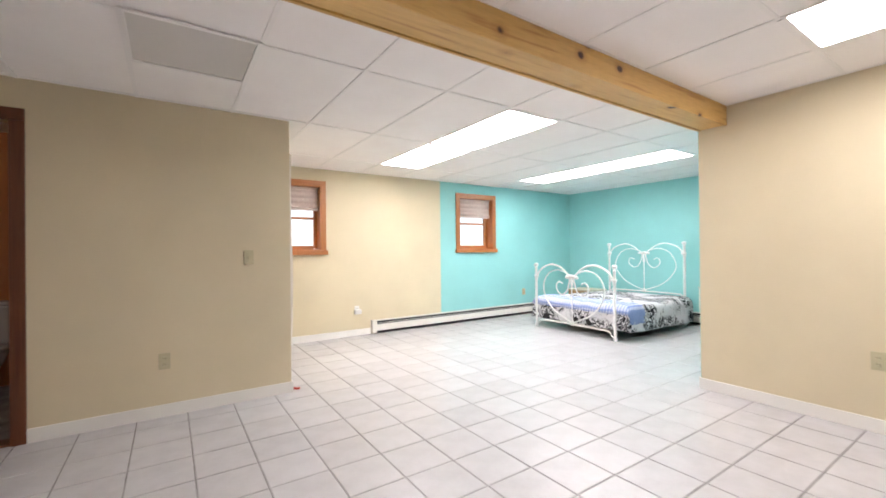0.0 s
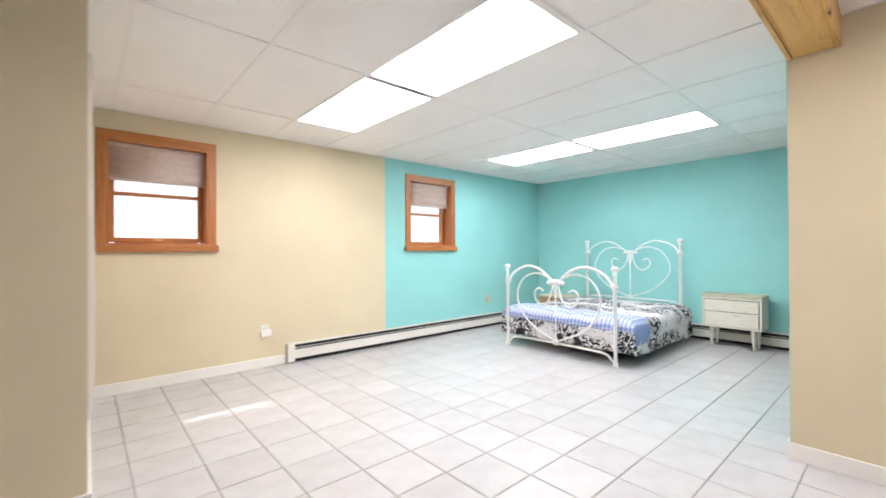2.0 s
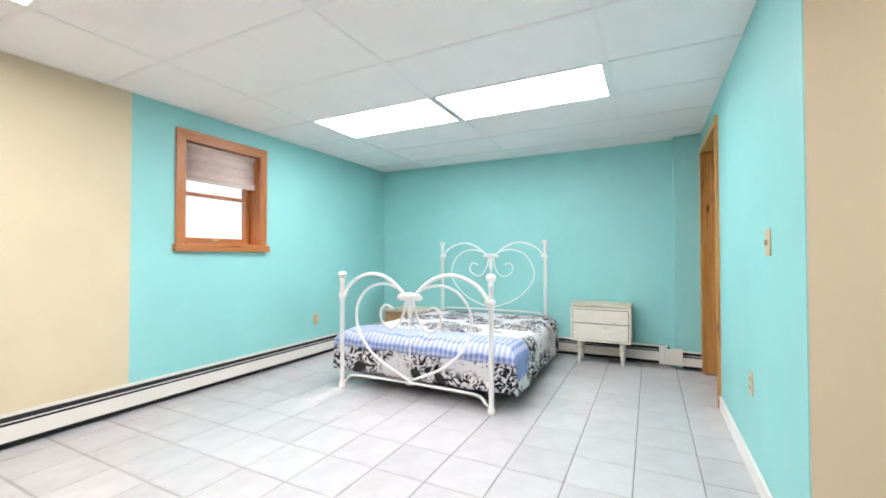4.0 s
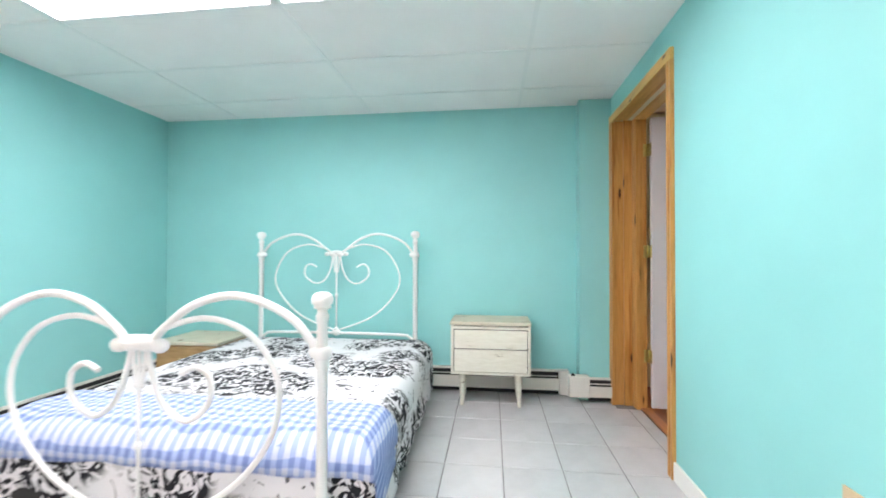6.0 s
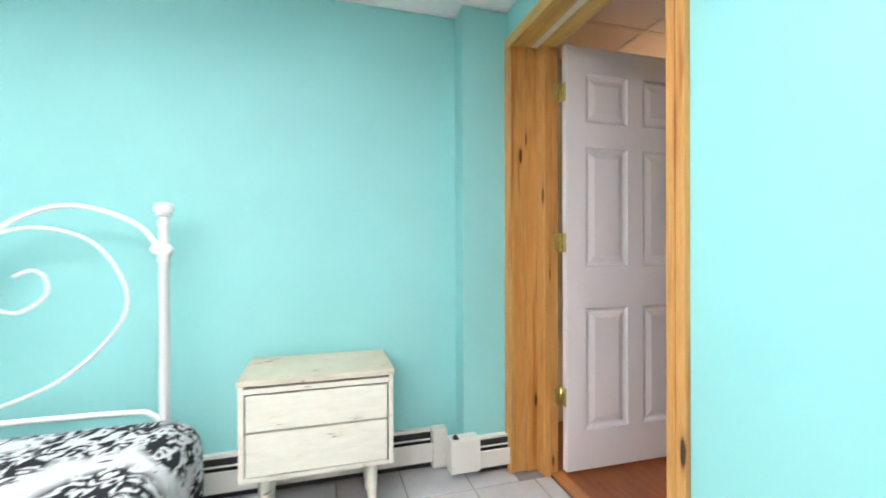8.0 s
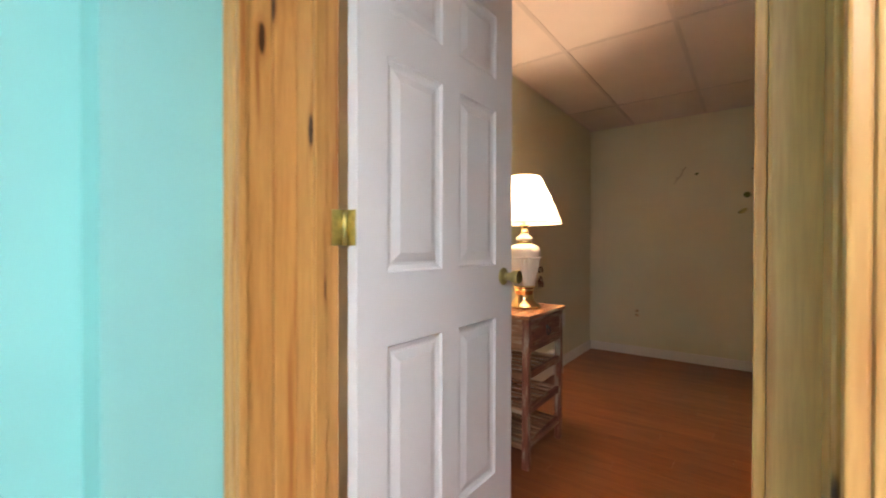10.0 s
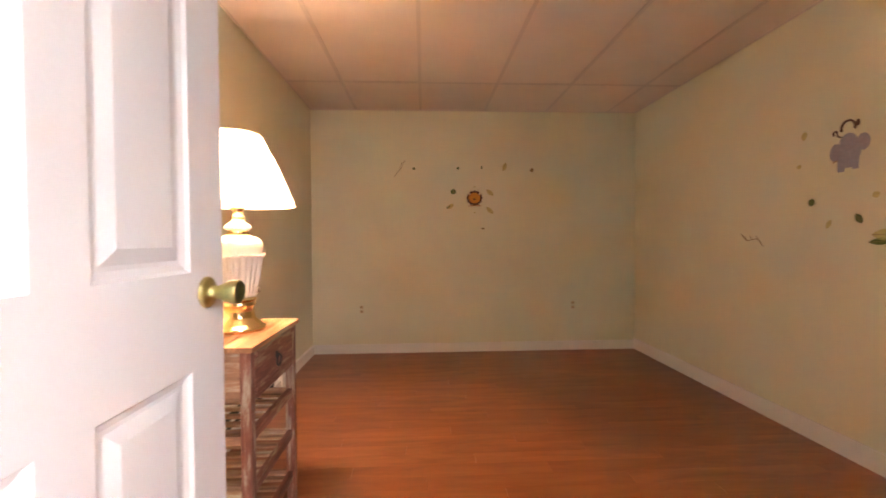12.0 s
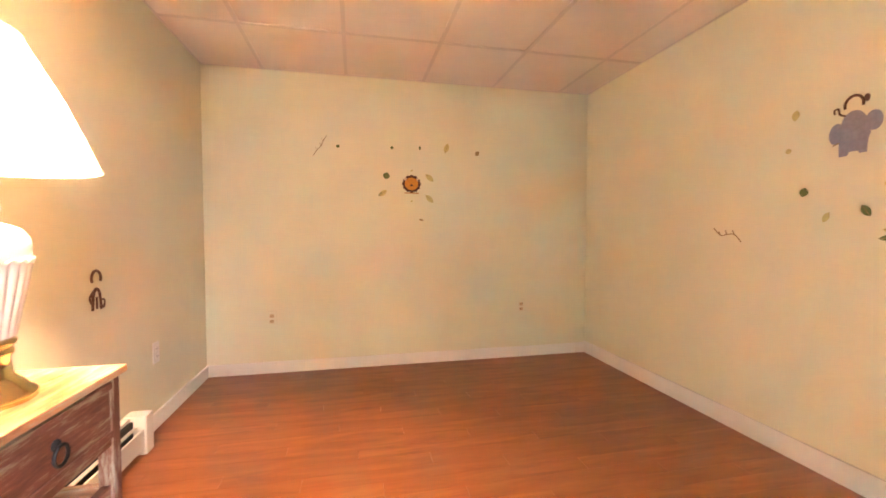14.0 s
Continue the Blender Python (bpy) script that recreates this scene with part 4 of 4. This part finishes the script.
def lamp_table():
    """Front faces west; drawer in the front, three slatted shelves under it."""
    t = thing("side_table", (7.265, 0.73, 0.006), "distressed red and grey wooden side table with slatted shelves", "side table")
    hx, hy, H = 0.205, 0.235, 0.742
    for i in range(4):
        a = -hx + i * 2 * hx / 4
        part("top_plank", cube(a + 0.001, a + 2 * hx / 4 - 0.0005, -hy, hy, H - 0.018, H, 0.003), OLDTOP, t, "worn orange plank of the top")
    for sx in (-1, 1):
        for sy in (-1, 1):
            x, y = sx * (hx - 0.03), sy * (hy - 0.03)
            part("leg", cube(x - 0.017, x + 0.017, y - 0.017, y + 0.017, 0, H - 0.018, 0.004), OLDRED_Z, t)
    for sy in (-1, 1):
        y = sy * (hy - 0.03)
        part("side_panel", cube(-hx + 0.047, hx - 0.047, y - 0.008, y + 0.008, H - 0.175, H - 0.018, 0.002), OLDRED_X, t)
    part("back_panel", cube(hx - 0.035, hx - 0.022, -hy + 0.047, hy - 0.047, H - 0.175, H - 0.018), OLDRED_Y, t)
    part("front_rail", cube(-hx + 0.016, -hx + 0.04, -hy + 0.047, hy - 0.047, H - 0.182, H - 0.165, 0.002), OLDRED_Y, t)
    dr = part("drawer", cube(-hx + 0.014, -hx + 0.03, -hy + 0.052, hy - 0.052, H - 0.16, H - 0.026, 0.003), OLDRED_Y, t)
    for s in (-1, 1):
        part("drawer_edge", cube(-hx + 0.008, -hx + 0.0145, -hy + 0.052, hy - 0.052, H - 0.093 + s * 0.058 - 0.008, H - 0.093 + s * 0.058 + 0.008, 0.002), OLDRED_Y, dr)
    ring = [(-hx + 0.004, 0.020 * math.sin(a), H - 0.105 + 0.020 * math.cos(a)) for a in (2 * math.pi * i / 18 for i in range(19))]
    part("ring_pull", tube(bmesh.new(), ring, 0.0035, 8), DARK, dr, "dark iron ring pull")
    part("pull_rose", ball(bmesh.new(), (-hx + 0.012, 0, H - 0.085), 0.006, 0.012, 0.012), DARK, dr)
    for z in (0.09, 0.26, 0.43):
        sh = part("shelf", cube(-hx + 0.02, -hx + 0.04, -hy + 0.047, hy - 0.047, z, z + 0.035, 0.003), OLDRED_Y, t)
        part("shelf_rail", cube(hx - 0.04, hx - 0.02, -hy + 0.047, hy - 0.047, z, z + 0.035, 0.003), OLDRED_Y, sh)
        for sy in (-1, 1):
            y = sy * (hy - 0.03)
            part("end_rail", cube(-hx + 0.047, hx - 0.047, y - 0.008, y + 0.008, z, z + 0.03, 0.002), OLDRED_X, sh)
        for i in range(6):
            y = -hy + 0.075 + i * 0.064
            part("slat", cube(-hx + 0.04, hx - 0.04, y - 0.014, y + 0.014, z + 0.012, z + 0.022, 0.002), OLDRED_X, sh)


lamp_table()
LX, LY, LZ = 7.210, 0.712, 0.749


def table_lamp():
    t = thing("table_lamp", (LX, LY, LZ), "cream fluted ceramic table lamp with brass base, lit", "lamp")
    part("base", lathe(bmesh.new(), 0, 0, [(0.086, 0.0), (0.088, 0.010), (0.084, 0.016), (0.076, 0.020), (0.070, 0.030), (0.058, 0.040), (0.052, 0.050), (0.050, 0.085),
                                           (0.055, 0.090), (0.055, 0.098), (0.050, 0.102), (0.058, 0.108), (0.060, 0.116), (0.05, 0.12)], 40), BRASS, t, "polished brass base")
    part("body", lathe(bmesh.new(), 0, 0, [(0.050, 0.119), (0.056, 0.124, 1), (0.062, 0.16, 1), (0.073, 0.22, 1), (0.080, 0.262, 1), (0.083, 0.268), (0.085, 0.272), (0.084, 0.282),
                                           (0.085, 0.295), (0.082, 0.315), (0.071, 0.332), (0.052, 0.340), (0.04, 0.343)], 192, 0.07, 24), CERAMIC, t)
    wave = [((0.0865 + 0.001 * math.cos(24 * a)) * math.cos(a), (0.0865 + 0.001 * math.cos(24 * a)) * math.sin(a), 0.270 + 0.004 * math.cos(24 * a)) for a in (2 * math.pi * i / 192 for i in range(193))]
    part("wavy_trim", tube(bmesh.new(), wave, 0.0028, 6), CERAMIC, t)
    part("collar", lathe(bmesh.new(), 0, 0, [(0.038, 0.342), (0.04, 0.350), (0.034, 0.356), (0.036, 0.36)], 32), BRASS, t)
    part("cap", lathe(bmesh.new(), 0, 0, [(0.034, 0.360), (0.046, 0.368), (0.044, 0.376), (0.024, 0.392), (0.018, 0.40)], 32), CERAMIC, t)
    part("neck", lathe(bmesh.new(), 0, 0, [(0.018, 0.40), (0.026, 0.406), (0.018, 0.414), (0.016, 0.43), (0.028, 0.438), (0.026, 0.446), (0.012, 0.452), (0.012, 0.49)], 28), BRASS, t)
    bm = bmesh.new()
    n = 64
    rings = []
    for r, z in ((0.197, 0.452), (0.169, 0.522), (0.1415, 0.588), (0.112, 0.645), (0.082, 0.704)):
        rings.append([bm.verts.new((r * math.cos(2 * math.pi * i / n), r * math.sin(2 * math.pi * i / n), z)) for i in range(n)])
    for a, b in zip(rings, rings[1:]):
        for i in range(n):
            bm.faces.new((a[i], a[(i + 1) % n], b[(i + 1) % n], b[i])).smooth = True
    part("shade", bm, SHADE, t, "warm glowing white fabric shade")
    for r, z in ((0.197, 0.452), (0.082, 0.704)):
        part("shade_rim", tube(bmesh.new(), [(r * math.cos(2 * math.pi * i / 48), r * math.sin(2 * math.pi * i / 48), z) for i in range(49)], 0.003, 8), SHADE, t)
    bm = bmesh.new()
    for a in (0, math.pi):
        tube(bm, spline([(0.016 * math.cos(a), 0, 0.46), (0.05 * math.cos(a), 0, 0.53), (0.045 * math.cos(a), 0, 0.63), (0.0, 0, 0.69)]), 0.0015, 6)
    for k in range(3):
        a = 2 * math.pi * k / 3
        tube(bm, [(0, 0, 0.69), (0.081 * math.cos(a), 0.081 * math.sin(a), 0.702)], 0.0015, 6)
    part("harp", bm, BRASS, t)
    part("bulb", ball(bmesh.new(), (0, 0, 0.535), 0.022, 0.022, 0.034), BULBMAT, t, "glowing warm bulb")


table_lamp()
lamp_light = new("lamp_light", bpy.data.lights.new("lamp_light", "POINT"))
lamp_light.data.energy, lamp_light.data.color, lamp_light.data.shadow_soft_size = BULB, (1.0, 0.65, 0.42), 0.025
lamp_light.location = (LX, LY, LZ + 0.592)

# ---- wall decals in the small room ----


def flat(points, depth=0.0012):
    """A thin cut-out; outline as (across, up)."""
    bm = bmesh.new()
    a = [bm.verts.new((u, 0.0, z)) for u, z in points]
    b = [bm.verts.new((u, depth, z)) for u, z in points]
    bm.faces.new(a)
    bm.faces.new(b)
    for i in range(len(a)):
        j = (i + 1) % len(a)
        bm.faces.new((a[i], a[j], b[j], b[i]))
    return bm


def oval(cx, cz, rx, rz, n=24, wobble=0.0, lobes=9, tilt=0.0):
    out = []
    for i in range(n):
        t = 2 * math.pi * i / n
        r = 1 + wobble * math.cos(lobes * t)
        u, z = rx * r * math.cos(t), rz * r * math.sin(t)
        out.append((cx + u * math.cos(tilt) - z * math.sin(tilt), cz + u * math.sin(tilt) + z * math.cos(tilt)))
    return out


def leafshape(l, w, tilt):
    out = []
    for s in (1, -1):
        for i in range(8):
            k = i / 8 if s == 1 else 1 - i / 8
            u, z = (k - 0.5) * l, s * w * 0.5 * math.sin(math.pi * k) ** 0.8
            out.append((u * math.cos(tilt) - z * math.sin(tilt), u * math.sin(tilt) + z * math.cos(tilt)))
    return out


def on_wall(side, along, z):
    """Own axes of a decal: x across as seen from the room, y out of the wall."""
    if side == "south":
        return pose(along, R2S, z, 0, 0, 0)
    if side == "west":
        return pose(R2W, along, z, 0, 0, -90)
    return pose(R2E, along, z, 0, 0, 90)


def leaf(side, along, z, l, w, tilt, colour, vein=True):
    words = {"green": "dark green", "yellow": "pale yellow-green", "twig": "brownish", "rust": "rust-coloured"}[colour]
    t = thing("leaf_decal", (0, 0, 0), "small %s leaf sticker on the sage wall" % words, "wall decal", "leaf decals")
    part("leaf", flat(leafshape(l, w, tilt)), DECAL[colour], t)
    if vein and l > 0.05:
        bm = tube(bmesh.new(), [(-l * 0.5 * math.cos(tilt), 0.0013, -l * 0.5 * math.sin(tilt)), (l * 0.42 * math.cos(tilt), 0.0013, l * 0.42 * math.sin(tilt))], 0.0012, 6)
        part("vein", bm, DECAL["twig"], t)
    t.matrix_basis = on_wall(side, along, z)


def twig(side, along, z, pts):
    t = thing("twig_decal", (0, 0, 0), "thin brown twig sticker on the sage wall", "wall decal")
    part("stem", tube(bmesh.new(), spline([(u, 0.002, v) for u, v in pts], 5), 0.0028, 6), DECAL["twig"], t)
    for u, v in pts[1:-1]:
        part("shoot", tube(bmesh.new(), [(u, 0.002, v), (u + 0.012, 0.002, v + 0.022)], 0.002, 6), DECAL["twig"], t)
    t.matrix_basis = on_wall(side, along, z)


for _x, _z, _l, _w, _a, _c in ((6.625, 1.746, 0.03, 0.026, 0.3, "green"), (6.207, 1.751, 0.028, 0.026, 0.1, "green"), (5.982, 1.759, 0.034, 0.018, 1.5, "green"),
                               (5.762, 1.766, 0.085, 0.042, 1.25, "yellow"), (5.499, 1.735, 0.045, 0.038, 0.9, "twig"), (6.253, 1.529, 0.055, 0.055, 1.2, "green"),
                               (6.279, 1.391, 0.075, 0.04, 0.7, "yellow"), (6.300, 1.385, 0.045, 0.02, 0.8, "green"), (5.903, 1.521, 0.09, 0.042, -0.7, "yellow"), (5.904, 1.351, 0.09, 0.042, -0.75, "yellow"),
                               (5.971, 1.179, 0.042, 0.016, -0.2, "twig"), (6.05, 1.575, 0.025, 0.015, 0.4, "yellow"), (6.05, 1.33, 0.02, 0.015, 0.4, "yellow")):
    leaf("south", _x, _z, _l, _w, math.pi - _a, _c)
twig("south", 6.75, 1.742, [(0.06, -0.075), (0.03, -0.03), (0.0, 0.0), (-0.015, 0.04), (-0.04, 0.08)])
for _y, _z, _l, _w, _a, _c in ((0.569, 1.642, 0.065, 0.033, 0.9, "green"), (0.568, 1.44, 0.075, 0.033, 0.75, "green"), (0.149, 1.259, 0.042, 0.04, 1.3, "green"),
                               (0.387, 1.163, 0.055, 0.032, -1.0, "green"), (0.243, 1.141, 0.05, 0.026, 1.1, "yellow"), (0.459, 1.268, 0.035, 0.03, 0.3, "yellow"), (0.103, 1.62, 0.05, 0.035, 1.4, "yellow"),
                               (0.075, 1.46, 0.03, 0.026, 0.2, "yellow"), (0.505, 1.085, 0.125, 0.055, 0.0, "yellow"), (0.480, 1.055, 0.10, 0.032, 0.1, "green"), (0.585, 1.073, 0.085, 0.04, 0.6, "green"),
                               (0.665, 1.073, 0.085, 0.04, -0.6, "green"), (0.628, 1.06, 0.06, 0.02, 1.5, "rust"), (0.735, 1.073, 0.085, 0.045, 0.0, "yellow")):
    leaf("west", _y, _z, _l, _w, math.pi - _a, _c)
twig("west", -0.24, 1.064, [(0.085, 0.035), (0.04, -0.005), (0.0, 0.0), (-0.045, 0.0), (-0.085, -0.04)])
leaf("east", 0.19, 0.80, 0.12, 0.05, -0.9, "yellow")
leaf("east", 0.24, 0.93, 0.03, 0.025, -0.9, "green")

_t = thing("lion_decal", (0, 0, 0), "round orange cartoon animal face sticker with brown rim", "wall decal")
part("rim", flat(oval(0, 0, 0.074, 0.070, 72, 0.05, 12)), DECAL["brown"], _t)
part("face", flat(oval(0, 0.0, 0.055, 0.050, 28), 0.0022), DECAL["orange"], _t)
part("nose", flat(oval(0, -0.012, 0.013, 0.008, 12), 0.003), DECAL["brown"], _t)
for _s in (-1, 1):
    part("ear", flat(oval(_s * 0.05, 0.038, 0.011, 0.011, 12), 0.003), DECAL["cream"], _t)
part("base_line", flat([(-0.06, -0.078), (0.06, -0.078), (0.06, -0.070), (-0.06, -0.070)]), DECAL["rust"], _t)
_t.matrix_basis = on_wall("south", 6.051, 1.469)

_t = thing("elephant_decal", (0, 0, 0), "grey elephant sticker with a brown ring above it", "wall decal")
part("body", flat([(-0.085, -0.125), (-0.035, -0.125), (-0.025, -0.105), (0.03, -0.105), (0.035, -0.118), (0.08, -0.118), (0.085, -0.05), (0.10, -0.02), (0.06, 0.06), (-0.06, 0.06), (-0.09, -0.02)]), DECAL["grey"], _t)
part("head", flat(oval(0.0, 0.035, 0.075, 0.07, 26), 0.002), DECAL["grey"], _t)
part("ear", flat(oval(-0.105, 0.0, 0.045, 0.055, 22, 0, 1, -0.3), 0.0026), DECAL["grey"], _t)
part("ear", flat(oval(0.115, 0.035, 0.05, 0.05, 22), 0.0026), DECAL["grey"], _t)
part("tail", tube(bmesh.new(), [(-0.085, 0.002, -0.05), (-0.125, 0.002, -0.062)], 0.003, 6), DECAL["twig"], _t)
_a = [(0.055 * math.cos(a), 0.003, 0.135 + 0.045 * math.sin(a)) for a in (math.pi * (-0.1 + 1.2 * i / 20) for i in range(21))]
part("ring", tube(bmesh.new(), _a, 0.007, 8), DECAL["brown"], _t, "brown arched outline")
part("curl", tube(bmesh.new(), spline([(-0.05, 0.003, 0.085), (-0.085, 0.003, 0.10), (-0.095, 0.003, 0.13), (-0.12, 0.003, 0.125), (-0.115, 0.003, 0.105)]), 0.005, 8), DECAL["brown"], _t)
part("ring_ear", flat(oval(0.072, 0.155, 0.016, 0.02, 16), 0.003), DECAL["brown"], _t)
for _o in list(_t.children):
    _o.data.transform(Matrix.Diagonal((-0.59, 1, 0.80, 1)))
    _o.data.flip_normals()
_t.matrix_basis = on_wall("west", 0.334, 1.495)

_t = thing("monkey_decal", (0, 0, 0), "small brown line-drawn animal sticker on the sage wall", "wall decal")
_a = [(0.032 * math.cos(a), 0.002, 0.045 + 0.032 * math.sin(a)) for a in (math.pi * (-0.15 + 1.3 * i / 16) for i in range(17))]
part("head", tube(bmesh.new(), _a, 0.006, 8), DECAL["brown"], _t)
part("body", tube(bmesh.new(), spline([(-0.03, 0.002, -0.09), (-0.02, 0.002, -0.02), (0.0, 0.002, 0.0), (0.02, 0.002, -0.02), (0.03, 0.002, -0.09)]), 0.006, 8), DECAL["brown"], _t)
part("arm", tube(bmesh.new(), spline([(0.022, 0.002, -0.01), (0.045, 0.002, -0.035), (0.035, 0.002, -0.06)]), 0.005, 8), DECAL["brown"], _t)
part("leg", tube(bmesh.new(), [(0.0, 0.002, -0.035), (0.0, 0.002, -0.085)], 0.005, 8), DECAL["brown"], _t)
part("tail", tube(bmesh.new(), spline([(-0.028, 0.002, -0.07), (-0.05, 0.002, -0.085), (-0.055, 0.002, -0.055), (-0.04, 0.002, -0.05)]), 0.004, 8), DECAL["brown"], _t)
_t.matrix_basis = on_wall("east", -0.36, 0.835)

# ---- floors ----
PITCH, X0, Y0 = 0.304, 1.588, 2.515
floor_base = structure("floor", box(cube(FARW, WEST_END + 0.1, FARS, NORTH, -0.1, -0.004), WEST_END + 0.1, EAST, 2.122, NORTH, -0.1, -0.004), GROUT, "white ceramic tile floor with grey joints", "floor")
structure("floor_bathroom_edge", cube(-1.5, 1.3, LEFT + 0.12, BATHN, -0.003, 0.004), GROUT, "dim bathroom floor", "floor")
floor_small = structure("floor_small_room", cube(R2W, R2E, R2S, 2.12, -0.099, -0.003), plain("dark_underlay", (0.05, 0.02, 0.01), 0.8), "cherry laminate plank floor", "floor")


def slab(name, w, d, h, mat, bevel=0.004):
    bm = cube(-w / 2, w / 2, -d / 2, d / 2, -h, 0)
    top = [e for e in bm.edges if all(v.co.z > -1e-6 for v in e.verts)]
    bmesh.ops.bevel(bm, geom=top, offset=bevel, segments=1, affect="EDGES")
    return mesh_of(name, bm, mat)


TILE_MESH = slab("tile", PITCH - 0.006, PITCH - 0.006, 0.006, TILE, 0.003)


def clipped(cx, cy):
    """A tile's extent once the walls have cut it, or None."""
    xa, xb = FARW, EAST
    ya, yb = FARS, NORTH
    if cx < 1.41:
        yb = LEFT
    if cx > WEST_END:
        ya = SOUTH
    if 6.1 < cx < 7.2:
        ya = 2.124
    if cy > LEFT + 0.05:
        xa = 1.42
    if cy < SOUTH - 0.05:
        xa, xb = (6.17, 7.128) if cx > 6.0 else (xa, WEST_END)
    h = PITCH / 2
    r = max(cx - h, xa), min(cx + h, xb), max(cy - h, ya), min(cy + h, yb)
    return r if r[1] - r[0] > 0.02 and r[3] - r[2] > 0.02 else None


near, rest = [], []
for _i in range(-17, 20):
    for _j in range(-18, 13):
        _cx, _cy = X0 + (_i + 0.5) * PITCH, Y0 + (_j + 0.5) * PITCH
        _r = clipped(_cx, _cy)
        if _r:
            (near if 0.9 < _cx < 7.4 and 2.0 < _cy < 5.6 and len(near) < 300 and _j < 9 else rest).append(_r)
for _r in near:
    _w, _d = _r[1] - _r[0], _r[3] - _r[2]
    _full = _w > PITCH - 0.001 and _d > PITCH - 0.001
    _o = new("tile", TILE_MESH if _full else slab("tile", _w - 0.006, _d - 0.006, 0.006, TILE, 0.003))
    _o.parent = floor_base
    _o.location = ((_r[0] + _r[1]) / 2, (_r[2] + _r[3]) / 2, random.uniform(-0.0006, 0.0006))
_bm = bmesh.new()
for _r in rest:
    _xa, _xb, _ya, _yb = _r[0] + 0.003, _r[1] - 0.003, _r[2] + 0.003, _r[3] - 0.003
    _b = [_bm.verts.new((x, y, -0.006)) for x, y in ((_xa, _ya), (_xb, _ya), (_xb, _yb), (_xa, _yb))]
    _c = [_bm.verts.new((x, y, 0.0)) for x, y in ((_xa + 0.003, _ya + 0.003), (_xb - 0.003, _ya + 0.003), (_xb - 0.003, _yb - 0.003), (_xa + 0.003, _yb - 0.003))]
    for _k in range(4):
        _bm.faces.new((_b[_k], _b[(_k + 1) % 4], _c[(_k + 1) % 4], _c[_k]))
    _bm.faces.new(_c)
_o = part("tiles", _bm, TILE, floor_base)
tagged(_o, kind="stuff")

PW, PL = 0.098, 0.92
PLANK = slab("plank", PL - 0.0008, PW - 0.0008, 0.006, LAMINATE, 0.0003)
_y, _row = R2S, 0
while _y < 2.06:
    _w = min(PW, 2.064 - _y)
    _x = R2W - (0.37 * _row % 1) * PL
    while _x < R2E:
        _a, _b = max(_x, R2W), min(_x + PL, R2E)
        if _b - _a > 0.02:
            _o = new("plank", PLANK if (_b - _a > PL - 0.001 and _w > PW - 0.001) else slab("plank", _b - _a - 0.0008, _w - 0.0008, 0.006, LAMINATE, 0.0003))
            _o.parent = floor_small
            _o.location = ((_a + _b) / 2, _y + _w / 2, 0.003)
        _x += PL
    _y += PW
    _row += 1
